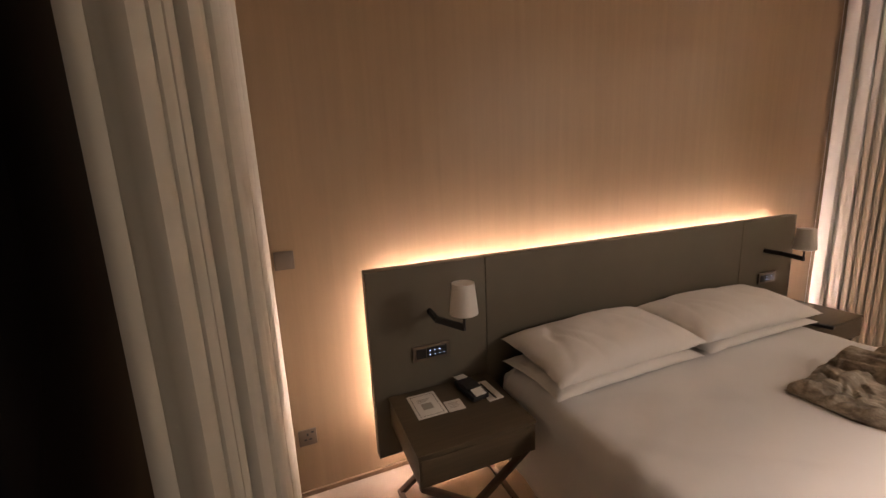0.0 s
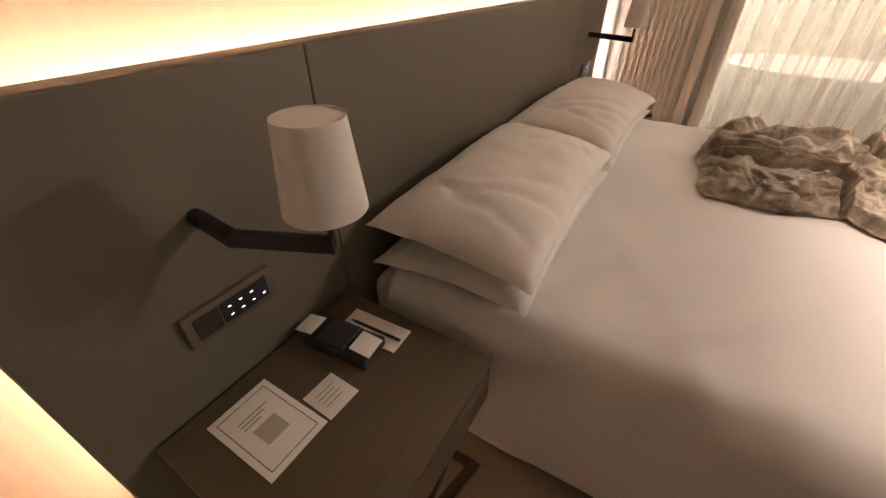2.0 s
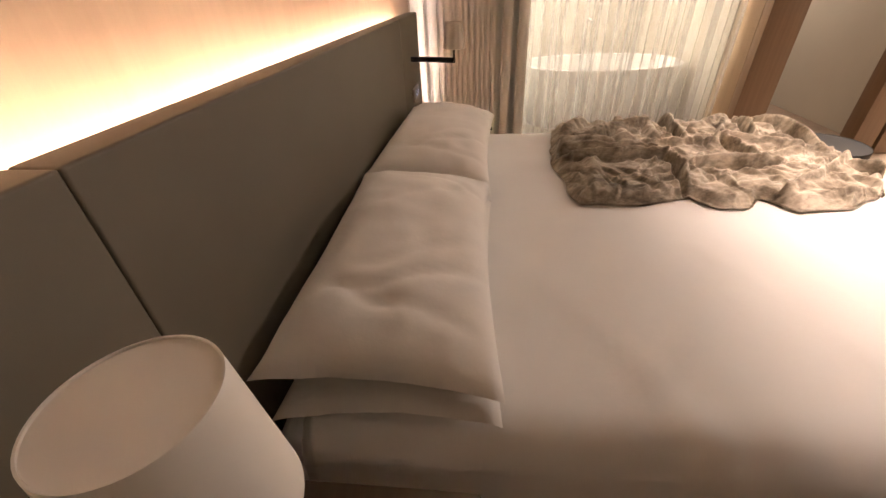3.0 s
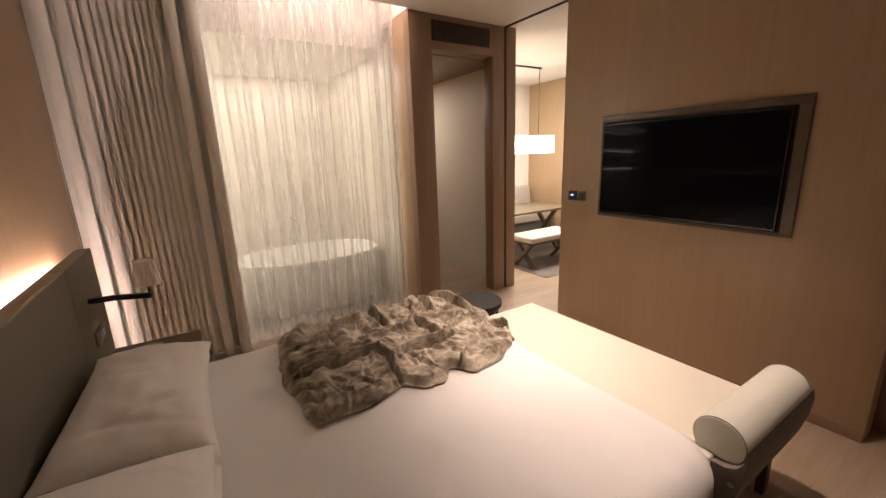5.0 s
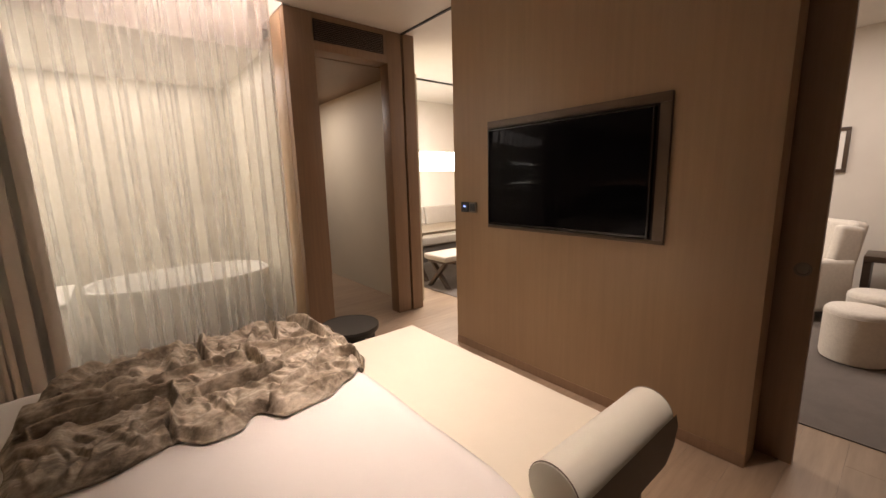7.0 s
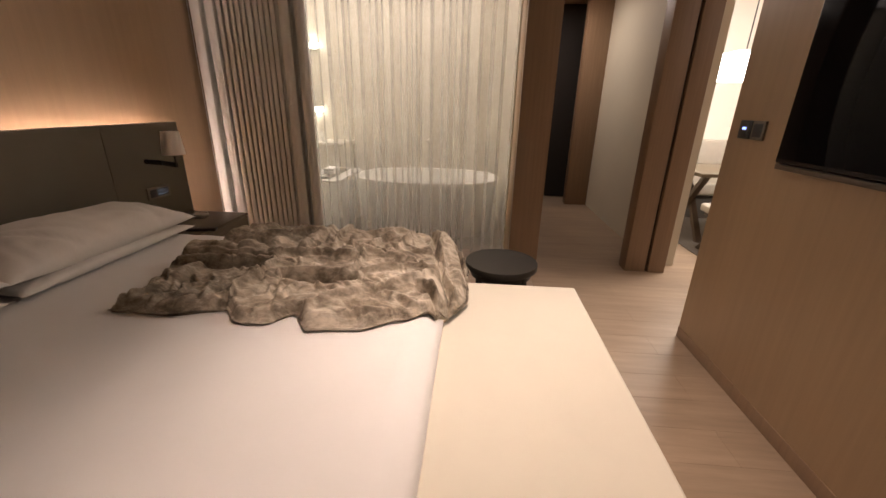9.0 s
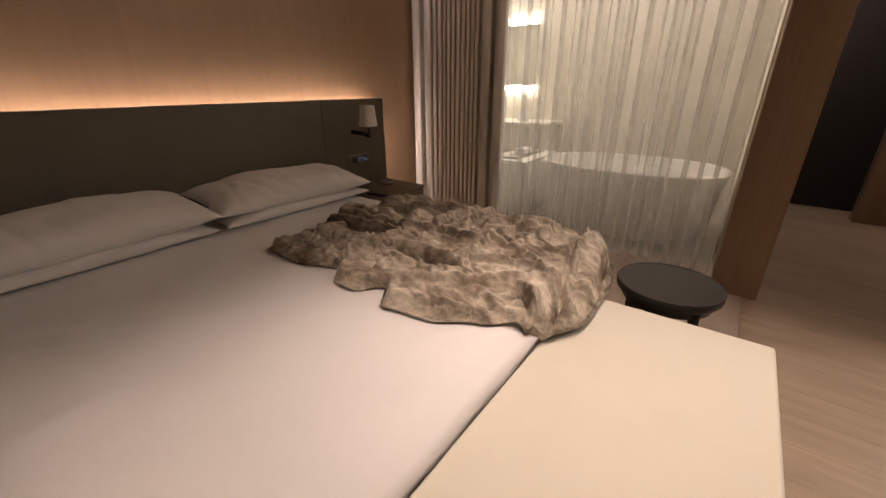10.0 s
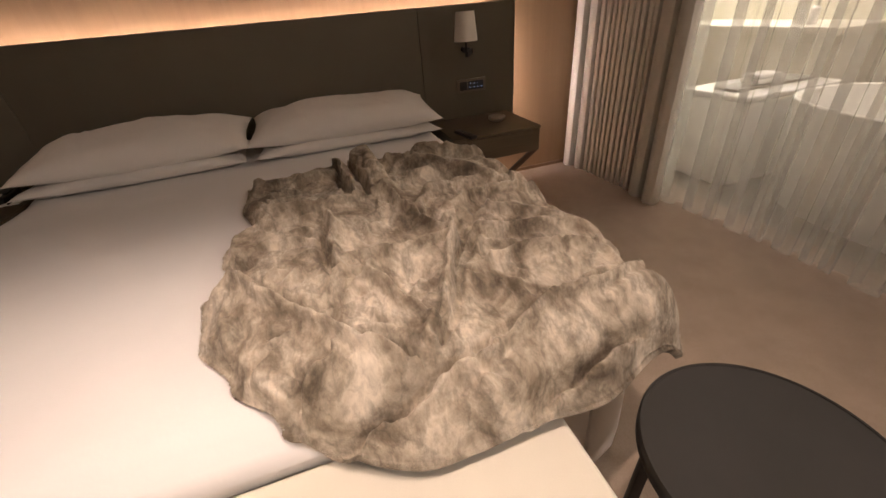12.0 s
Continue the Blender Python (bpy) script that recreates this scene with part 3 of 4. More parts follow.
for k in range(4):
    a = radians(45 + 90 * k)
    part("leg", beam((0.178 * math.cos(a), 0.178 * math.sin(a), 0.0045), (0.163 * math.cos(a), 0.163 * math.sin(a), 0.471), 0.036, 0.020, 0.003, (math.cos(a), math.sin(a), 0)), TABLE_BLACK, tab)

# ---- television ----
tv = thing("television", (0, -3.495, 0), "large black flat television in a bronze surround", "television")
for a, b in (((1.01, 0.0, 1.855), (2.32, 0.022, 1.907)), ((1.01, 0.0, 1.102), (2.32, 0.022, 1.124)), ((1.01, 0.0, 1.124), (1.07, 0.022, 1.855)), ((2.298, 0.0, 1.124), (2.32, 0.022, 1.855))):
    part("surround", box(a, b, 0.003), TV_FRAME, tv, "bronze surround")
part("body", box((1.085, 0.012, 1.135), (2.292, 0.046, 1.84), 0.004), BEZEL, tv)
part("screen", box((1.095, 0.046, 1.150), (2.283, 0.0482, 1.832), 0.001), SCREEN, tv, "glossy black screen")
part("niche_back", box((1.07, 0.001, 1.124), (2.298, 0.01, 1.855), 0), PAINTED_DARK, tv)


def wall_switch(name, x, y, z, facing, label, glow):
    ob = thing(name, (x, y, z), label, "switch", "", 180 if facing > 0 else 0)
    part("plate", box((-0.043, -0.011, -0.043), (0.043, 0, 0.043), 0.003), PLATE_DARK if glow else BRASS, ob)
    part("insert", box((-0.030, -0.0135, -0.030), (0.030, -0.0105, 0.030), 0.002), PLATE_DARK if facing > 0 else BRASS, ob)
    if glow:
        part("display", box((-0.014, -0.0142, 0.0), (0.014, -0.0134, 0.012), 0), BLUE_GLOW, ob, "small lit blue display")
    return ob


wall_switch("thermostat", 2.602, -3.495, 1.25, 1, "black thermostat with a small blue display", True)
wall_switch("wall_switch", 2.508, -3.495, 1.25, 1, "dark square switch plate beside the television", False)
wall_switch("wall_switch", -0.335, 0.15, 1.255, -1, "square bronze switch plate on the wood wall", False)
sock = thing("wall_socket", (-0.328, 0.15, 0.335), "square bronze power outlet low on the wall", "socket")
sock_plate = part("plate", box((-0.043, -0.009, -0.043), (0.043, 0, 0.043), 0.003), BRASS, sock)
for px, pz, w, h in ((0.0, 0.017, 0.004, 0.006), (-0.012, -0.010, 0.006, 0.003), (0.012, -0.010, 0.006, 0.003), (0.024, 0.026, 0.006, 0.004)):
    part("pin_hole", box((px - w, -0.0105, pz - h), (px + w, -0.0085, pz + h), 0), BLACK_PLASTIC, sock_plate)

for dx_, dy_ in ((1.15, -2.35), (2.24, -2.35)):
    dl = thing("downlight", (dx_, dy_, CEIL), "small round recessed ceiling downlight", "light", "ceiling downlights")
    part("trim_ring", lathe([(0.045, -0.004), (0.047, 0.0), (0.032, 0.0), (0.034, -0.004)], 32, False), PLASTER, dl)
    part("lens", lathe([(0.031, -0.001), (0.031, 0.002)], 32), DOWN_GLOW, dl, "glowing lens")

# ---- fur throw ----
EDGE_L = [(0.0, 1.675), (0.2, 1.68), (0.34, 1.73), (0.42, 1.65), (0.50, 1.645), (0.57, 1.73), (0.645, 1.632), (0.78, 1.65), (0.9, 1.73), (1.0, 1.82)]
EDGE_R = [(0.0, 2.60), (0.12, 2.68), (0.3, 2.73), (0.5, 2.73), (0.7, 2.70), (0.85, 2.735), (0.95, 2.735), (1.0, 2.65)]


def curve_at(pts, v):
    for (a, x), (b, y) in zip(pts, pts[1:]):
        if v <= b:
            t = (v - a) / (b - a)
            return x + (y - x) * t * t * (3 - 2 * t)
    return pts[-1][1]


ROLLS = [  # plan lines of raised rolls: two ends, height, width
    ((2.15, -0.78), (2.18, -1.26), 0.075, 0.036), ((2.26, -0.95), (2.52, -1.34), 0.050, 0.034), ((2.32, -1.33), (2.66, -1.38), 0.042, 0.028),
    ((1.74, -0.92), (2.02, -0.96), 0.028, 0.035), ((2.34, -1.66), (2.55, -1.74), 0.045, 0.022), ((1.84, -2.15), (2.20, -2.11), 0.030, 0.040),
    ((2.20, -2.11), (2.64, -2.04), 0.060, 0.050), ((2.30, -1.18), (2.70, -1.26), 0.040, 0.030), ((2.40, -0.90), (2.66, -1.06), 0.042, 0.032)]
LIPS = [  # plan lines of folds with a raised lip on one side and a sharp crease along the line
    ((1.80, -2.10), (1.97, -2.10)), ((1.97, -2.10), (2.20, -2.03)), ((2.20, -2.03), (2.62, -1.96)), ((1.72, -1.60), (1.91, -1.84)), ((1.91, -1.84), (2.06, -2.03)),
    ((1.99, -1.64), (2.26, -1.64)), ((2.32, -1.55), (2.25, -1.80)), ((2.25, -1.80), (2.13, -2.00)), ((2.36, -1.80), (2.58, -1.83)), ((1.94, -1.70), (1.96, -1.39)),
    ((2.46, -1.57), (2.66, -1.82)), ((2.19, -1.26), (2.28, -1.60)), ((1.72, -1.26), (2.05, -1.28)), ((2.05, -1.28), (2.04, -0.90)), ((2.12, -1.25), (2.10, -0.84)),
    ((2.34, -1.46), (2.70, -1.44)), ((2.26, -2.15), (2.51, -2.09)), ((2.06, -1.72), (2.14, -1.95)), ((1.82, -2.06), (1.92, -1.97))]


def off_line(x, y, a, b):
    """Signed distance from a plan line and the share along it (arrays)."""
    dx, dy = b[0] - a[0], b[1] - a[1]
    long = math.hypot(dx, dy)
    t = np.clip(((x - a[0]) * dx + (y - a[1]) * dy) / long ** 2, 0.0, 1.0)
    d = np.hypot(x - a[0] - t * dx, y - a[1] - t * dy)
    return np.where((x - a[0]) * dy - (y - a[1]) * dx > 0, d, -d), t


def under(x, y):
    """Height of what the throw lies on (arrays)."""
    def step(p, q, w):
        t = np.clip((w - p) / (q - p), 0.0, 1.0)
        return t * t * (3 - 2 * t)
    return 0.580 - 0.080 * step(-2.02, -2.10, y) - 0.16 * step(2.60, 2.76, x)


def throw_plan(u, v):
    xl, xr = curve_at(EDGE_L, v), curve_at(EDGE_R, v)
    y0 = -0.85 + 0.05 * math.sin(math.pi * u * 1.1) + 0.025 * n1(u * 6, 1.0)
    y1 = -2.05 - 0.125 * smooth(-0.05, 0.32, u) + 0.06 * smooth(0.6, 1.0, u) + 0.012 * n1(u * 5, 8.0)
    x, y = xl + (xr - xl) * u + 0.020 * n1(v * 9, 3.0, u * 2), y0 + (y1 - y0) * v
    edge = min(min(u, 1 - u) * (xr - xl), min(v, 1 - v) * 1.3)
    bend = [0.028 * n1(x * 7, y * 7, q) + 0.008 * n1(x * 22, y * 22, q + 3) for q in (7, 17)]
    return x, y, x + bend[0], y + bend[1], smooth(0.0, 0.045, edge), n1(x * 3.5, y * 3.5, 21), n1(x * 9, y * 9, 4)


def throw_grid(nu, nv):
    """A soft sheet with long rolls, lipped folds and many short tapering wrinkles that run off them."""
    rows = np.array([[throw_plan(i / nu, j / nv) for i in range(nu + 1)] for j in range(nv + 1)])
    x, y, wx, wy, rim, swell, ripple = np.moveaxis(rows, -1, 0)
    lift, sink = np.zeros_like(x), np.zeros_like(x)

    def add(h):
        np.copyto(lift, (lift ** 3 + np.maximum(h, 0.0) ** 3) ** (1 / 3))

    for a, b, hh, w in ROLLS:
        d, t = off_line(wx, wy, a, b)
        add(hh * np.exp(-(np.abs(d) / w) ** 3) * (1 + 0.5 * ripple))
    for a, b in LIPS:
        d, t = off_line(wx, wy, a, b)
        fade = 0.55 + 0.45 * np.sin(math.pi * (0.1 + 0.8 * t))
        add(0.058 * fade * np.exp(-((d - 0.022) / 0.015) ** 2) * (d > -0.02))
        add(0.024 * fade * np.exp(-((d - 0.030) / 0.055) ** 2) * (d > 0))
        np.copyto(sink, np.maximum(sink, 0.050 * fade * np.exp(-(d / 0.011) ** 2)))
    dice = random.Random(12)
    for k in range(240):
        head = k < 130
        cx, cy = dice.uniform(1.66, 2.70), dice.uniform(-1.45, -0.85) if head else dice.uniform(-2.14, -1.40)
        turn = dice.choice((0.3, 0.9, 1.9, 2.5)) + dice.gauss(0, 0.3)
        half = dice.uniform(0.025, 0.10)
        ex, ey = half * math.cos(turn), half * math.sin(turn)
        d, t = off_line(wx, wy, (cx - ex, cy - ey), (cx + ex, cy + ey))
        w = dice.uniform(0.008, 0.016)
        add(dice.uniform(1.2, 2.0) * w * (1.0 if head else 0.8) * np.exp(-(d / w) ** 2) * (0.2 + 0.8 * np.sin(math.pi * t)))
        np.copyto(sink, np.maximum(sink, 1.0 * w * np.exp(-((d + 1.5 * w) / (0.8 * w)) ** 2) * np.sin(math.pi * t)))
    z = under(x, y) + 0.010 + 0.014 * rim + (0.2 + 0.8 * rim) * np.maximum(0.0, 0.028 + 0.018 * swell + 0.004 * ripple + lift - sink)
    return np.dstack([x, y, z])


def fur_mat():
    """Marbled fur: cream tips, brown undercoat showing in streaks and fine partings."""
    m = bpy.data.materials.new("marbled_fur")
    m.use_nodes = True
    nt = m.node_tree
    b = nt.nodes["Principled BSDF"]
    b.inputs["Roughness"].default_value, b.inputs["Sheen Weight"].default_value, b.inputs["Sheen Roughness"].default_value = 0.9, 0.08, 0.4
    b.inputs["Specular IOR Level"].default_value = 0.15
    geo = nt.nodes.new("ShaderNodeNewGeometry").outputs["Position"]

    def tex(scale, detail, distort, stretch):
        mp = nt.nodes.new("ShaderNodeMapping")
        mp.inputs["Scale"].default_value = stretch
        mp.inputs["Rotation"].default_value = (0, 0, 0.5)
        nt.links.new(geo, mp.inputs[0])
        n = nt.nodes.new("ShaderNodeTexNoise")
        for key, value in (("Scale", scale), ("Detail", detail), ("Distortion", distort), ("Roughness", 0.62)):
            n.inputs[key].default_value = value
        nt.links.new(mp.outputs[0], n.inputs["Vector"])
        return n.outputs["Fac"]

    ramp = nt.nodes.new("ShaderNodeValToRGB")
    stops = ((0.29, (0.130, 0.104, 0.075)), (0.41, (0.265, 0.222, 0.166)), (0.51, (0.440, 0.384, 0.300)), (0.63, (0.640, 0.575, 0.468)))
    ramp.color_ramp.elements[0].position, ramp.color_ramp.elements[1].position = stops[0][0], stops[3][0]
    ramp.color_ramp.elements.new(stops[1][0])
    ramp.color_ramp.elements.new(stops[2][0])
    for e, (p, c) in zip(ramp.color_ramp.elements, stops):
        e.color = (*c, 1)
    nt.links.new(tex(7.5, 6.0, 0.5, (1.3, 0.9, 1.0)), ramp.inputs[0])
    fine = nt.nodes.new("ShaderNodeMapRange")
    fine.inputs[1].default_value, fine.inputs[2].default_value, fine.inputs[3].default_value, fine.inputs[4].default_value = 0.35, 0.60, 0.74, 1.06
    nt.links.new(tex(34.0, 4.0, 0.6, (1.6, 0.6, 1.0)), fine.inputs[0])
    mul = nt.nodes.new("ShaderNodeVectorMath")
    mul.operation = "SCALE"
    nt.links.new(ramp.outputs[0], mul.inputs[0])
    nt.links.new(fine.outputs[0], mul.inputs["Scale"])
    # thin dark partings where the undercoat shows
    off = nt.nodes.new("ShaderNodeMath")
    off.operation = "SUBTRACT"
    off.inputs[1].default_value = 0.5
    nt.links.new(tex(8.0, 6.0, 0.3, (1.3, 0.6, 1.0)), off.inputs[0])
    size = nt.nodes.new("ShaderNodeMath")
    size.operation = "ABSOLUTE"
    nt.links.new(off.outputs[0], size.inputs[0])
    vein = nt.nodes.new("ShaderNodeMapRange")
    vein.inputs[1].default_value, vein.inputs[2].default_value, vein.inputs[3].default_value, vein.inputs[4].default_value = 0.0, 0.05, 0.70, 1.0
    nt.links.new(size.outputs[0], vein.inputs[0])
    parted = nt.nodes.new("ShaderNodeVectorMath")
    parted.operation = "SCALE"
    nt.links.new(mul.outputs[0], parted.inputs[0])
    nt.links.new(vein.outputs[0], parted.inputs["Scale"])
    nt.links.new(parted.outputs[0], b.inputs["Base Color"])
    bump = nt.nodes.new("ShaderNodeBump")
    bump.inputs["Strength"].default_value, bump.inputs["Distance"].default_value = 0.45, 0.006
    nt.links.new(tex(70.0, 5.0, 1.0, (1.5, 0.6, 1.0)), bump.inputs["Height"])
    nt.links.new(bump.outputs[0], b.inputs["Normal"])
    return m


FUR = fur_mat()
throw = thing("fur_throw", (0, 0, 0), "rumpled marbled brown fur throw spread over bed and bench", "throw")
NU, NV = 240, 310
grid = [[Vector(p) for p in row] for row in throw_grid(NU, NV).tolist()]
bm = bmesh.new()
vs = [[bm.verts.new(p) for p in row] for row in grid]
for v in range(NV):
    for u in range(NU):
        bm.faces.new((vs[v][u + 1], vs[v][u], vs[v + 1][u], vs[v + 1][u + 1]))
rim = [vs[0][u] for u in range(NU + 1)] + [vs[v][NU] for v in range(1, NV + 1)] + [vs[NV][u] for u in range(NU - 1, -1, -1)] + [vs[v][0] for v in range(NV - 1, 0, -1)]
low = [bm.verts.new((p.co.x * 0.985 + 2.2 * 0.015, p.co.y * 0.985 - 1.5 * 0.015, p.co.z - 0.016)) for p in rim]
for i in range(len(rim)):
    j = (i + 1) % len(rim)
    bm.faces.new((rim[i], rim[j], low[j], low[i]))
pelt = part("pelt", bm, FUR, throw)
finish(pelt, True, 180)

# short fur lying over the pelt
rng = np.random.RandomState(7)
verts, faces = [], []
for k in range(22000):
    u, v = rng.rand() * (NU - 1), rng.rand() * (NV - 1)
    if k < 12000:
        u = (rng.rand() * 1.5) if k % 2 else NU - 1 - rng.rand() * 1.5
    elif k < 18000:
        v = NV - 1 - rng.rand() * 1.5
    iu, iv = int(u), int(v)
    p = grid[iv][iu].lerp(grid[iv][iu + 1], u - iu).lerp(grid[iv + 1][iu].lerp(grid[iv + 1][iu + 1], u - iu), v - iv)
    nrm = (grid[iv + 1][iu] - grid[iv][iu]).cross(grid[iv][iu + 1] - grid[iv][iu]).normalized()
    a = 2.4 + 2.2 * n1(p.x * 3.0, p.y * 3.0, 1.5) + rng.randn() * 0.35
    flow = Vector((math.cos(a), math.sin(a), 0)) + nrm * (0.16 + 0.14 * rng.rand())
    if u < 2 or u > NU - 3:
        flow.x += -1.1 if u < 2 else 1.1
    if v > NV - 3:
        flow.y -= 1.1
    flow = flow.normalized() * (0.005 + 0.006 * rng.rand())
    side = flow.cross(nrm).normalized() * 0.0009
    n0 = len(verts)
    mid = p + flow * 0.55
    verts += [tuple(p - side), tuple(p + side), tuple(mid + side * 0.8), tuple(mid - side * 0.8), tuple(p + flow - nrm * 0.003)]
    faces += [(n0, n0 + 1, n0 + 2, n0 + 3), (n0 + 3, n0 + 2, n0 + 4)]
me = bpy.data.meshes.new("nap")
me.from_pydata(verts, [], faces)
me.materials.append(FUR)
nap = new("nap", me)
nap.parent = throw
tagged(nap, kind="stuff")

# ---- small things on the nightstands ----
def slab(name, cx, cy, z, w, d, h, turn, material, label, category, group=""):
    ob = tagged(part(name, box((-w / 2, -d / 2, 0), (w / 2, d / 2, h), 0.0008), material), label, category, group)
    ob.matrix_world = pose(cx, cy, z, 0, 0, turn)
    return ob


TOP = 0.5355
card = slab("info_card", 0.216, -0.155, TOP, 0.142, 0.200, 0.0015, 0, PAPER, "white printed card with a thin border", "card")
for a, c in (((-0.058, 0.084), (0.058, 0.086)), ((-0.058, -0.086), (0.058, -0.084)), ((-0.058, -0.084), (-0.056, 0.084)), ((0.056, -0.084), (0.058, 0.084))):
    part("border_line", box((*a, 0.0014), (*c, 0.0019), 0), INK, card)
for k in range(3):
    part("print_bar", box((-0.034, 0.046 - 0.010 * k, 0.0014), (0.034 - 0.014 * k, 0.050 - 0.010 * k, 0.0019), 0), INK_SOFT, card)
part("print_patch", box((-0.026, -0.038, 0.0014), (0.026, 0.012, 0.0019), 0), INK_SOFT, card)
note = slab("note_card", 0.336, -0.216, TOP, 0.084, 0.088, 0.0015, -2, PAPER, "small white note card", "card")
for k in range(4):
    part("print_bar", box((-0.026, 0.020 - 0.012 * k, 0.0014), (0.024 - 0.006 * (k % 2), 0.0225 - 0.012 * k, 0.0019), 0), INK_SOFT, note)
hold = thing("card_holder", (0.458, -0.125, TOP), "black holder with white cards at both ends", "stand", "", 6)
part("wedge", box((-0.045, -0.110, 0.0), (0.045, 0.075, 0.028), 0.006, 3), BLACK_PLASTIC, hold)
part("saddle", moved(box((-0.040, -0.040, 0.0), (0.040, 0.040, 0.008), 0.003, 3), pose(0, -0.005, 0.028)), BLACK_PLASTIC, hold)
part("card", moved(box((-0.030, -0.028, 0), (0.030, 0.028, 0.002), 0.0005), pose(0.0, -0.085, 0.033, 8)), PAPER, hold, "white folded card")
part("card", moved(box((-0.030, -0.026, 0), (0.030, 0.026, 0.002), 0.0005), pose(-0.005, 0.078, 0.034, -8)), PAPER, hold, "white folded card")
slab("note_pad", 0.534, -0.175, TOP, 0.080, 0.175, 0.004, 3, PAPER, "white note pad beside a black pen", "notepad")
pen = thing("pen", (0.532, -0.175, TOP + 0.0075), "slim black ballpoint pen on the note pad", "pen", "", 3)
barrel = part("barrel", rod((0, -0.082, 0), (0, 0.060, 0), 0.0040), BLACK_PLASTIC, pen)
part("tip", rod((0, 0.060, 0), (0, 0.070, 0), 0.0022), BLACK_METAL, pen)
part("clip", box((-0.0012, -0.080, 0.0035), (0.0012, -0.045, 0.0055), 0.0004), BLACK_METAL, barrel)
dish = thing("dish", (3.10, -0.215, TOP), "small round grey dish on the nightstand", "dish")
part("bowl", lathe([(0.040, 0.0), (0.052, 0.008), (0.055, 0.018), (0.052, 0.026), (0.046, 0.028), (0.040, 0.022), (0.001, 0.020)], 40), STEEL, dish)
remote = thing("remote_control", (2.80, -0.43, TOP), "slim black remote control on the nightstand", "remote", "", 12)
remote_body = part("body", box((-0.022, -0.09, 0), (0.022, 0.09, 0.018), 0.006, 3), BLACK_PLASTIC, remote)
for k in range(6):
    for c in (-1, 0, 1):
        part("button", box((c * 0.012 - 0.004, -0.06 + 0.022 * k, 0.0175), (c * 0.012 + 0.004, -0.052 + 0.022 * k, 0.0195), 0.001), PLATE_DARK, remote_body)

# ---- bathroom things ----
tub = thing("bathtub", (4.90, -1.66, 0), "white oval freestanding bathtub behind the sheer", "bathtub")


def bow(c):
    """Rounds a circle's share towards a squarer oval."""
    return math.copysign(abs(c) ** 0.78, c)


def oval(profile, n=64):
    bm = bmesh.new()
    rings = []
    for r, z in profile:
        rings.append([bm.verts.new((0.50 * r * bow(math.cos(2 * math.pi * i / n)), 0.80 * r * bow(math.sin(2 * math.pi * i / n)), z)) for i in range(n)])
    for a, b in zip(rings, rings[1:]):
        for i in range(n):
            bm.faces.new((a[i], a[(i + 1) % n], b[(i + 1) % n], b[i]))
    bm.faces.new(rings[0][::-1])
    bm.faces.new(rings[-1])
    return bm


part("shell", oval([(0.90, -0.010), (0.91, 0.05), (0.93, 0.25), (0.97, 0.50), (1.0, 0.57), (1.0, 0.585), (0.985, 0.592), (0.95, 0.588), (0.93, 0.56), (0.86, 0.30), (0.74, 0.14), (0.5, 0.11)]), PORCELAIN, tub)
van = thing("vanity", (6.0, 0.45, 0), "stone bathroom vanity with a lit mirror", "vanity")
part("cabinet", box((-0.28, -0.85, 0.30), (0.29, 1.0, 0.78), 0.01), STONE, van)
part("counter", box((-0.32, -0.9, 0.78), (0.295, 1.04, 0.83), 0.006), STONE, van, "pale stone counter")
part("support", box((-0.1, -0.6, 0.0), (0.29, 0.8, 0.30), 0.004), FRAME_WOOD, van)
part("mirror", box((0.27, -0.45, 1.27), (0.298, 0.95, 2.02), 0.003), mat("mirror_glass", (0.8, 0.8, 0.78), 0.03, 1.0), van, "silvered mirror")
part("light_bar", box((0.22, -0.45, 2.03), (0.298, 0.95, 2.08), 0.003), STRIP_GLOW, van, "lit mirror light bar")
part("light_bar", box((0.22, -0.45, 1.21), (0.298, 0.95, 1.26), 0.003), STRIP_GLOW, van, "lit mirror light bar")
for x, y, r, h in ((-0.12, -0.55, 0.035, 0.16), (-0.05, -0.42, 0.03, 0.12), (-0.1, 0.62, 0.035, 0.15)):
    bt = thing("bottle", (6.0 + x, 0.45 + y, 0.83), "small white toiletry bottle on the counter", "bottle", "toiletry bottles")
    part("body", lathe([(r, 0), (r, h * 0.7), (r * 0.5, h * 0.8)], 20), PORCELAIN, bt)
    part("cap", lathe([(r * 0.45, h * 0.8), (r * 0.45, h)], 16), STEEL, bt)
deck = thing("bath_deck", (4.85, -0.60, 0), "white stone ledge at the head of the bathtub", "ledge")
part("body", box((-0.40, -0.20, 0.0), (0.40, 0.22, 0.545), 0.03, 3), PORCELAIN, deck)
part("top", box((-0.42, -0.21, 0.546), (0.42, 0.24, 0.580), 0.012, 3), PORCELAIN, deck)
shelf = thing("bath_tray", (4.85, -0.60, 0.580), "wooden bath tray with white towels on the ledge", "tray")
part("board", box((-0.34, -0.08, 0), (0.34, 0.08, 0.018), 0.003), STAND_WOOD, shelf)
tw = thing("folded_towel", (4.80, -0.60, 0.598), "small folded white towel on the tray", "towel")
part("fold", box((-0.10, -0.06, 0), (0.10, 0.06, 0.03), 0.012, 3), LINEN, tw)
part("fold", box((-0.098, -0.058, 0.030), (0.098, 0.058, 0.058), 0.012, 3), LINEN, tw)
tap = thing("bath_tap", (5.52, -1.62, 0.0), "tall floor standing steel bath tap", "tap")
part("column", rod((0, 0, 0), (0, 0, 0.95), 0.018), STEEL, tap)
part("spout", beam((0.0, 0, 0.94), (-0.22, 0, 0.92), 0.03, 0.02), STEEL, tap)

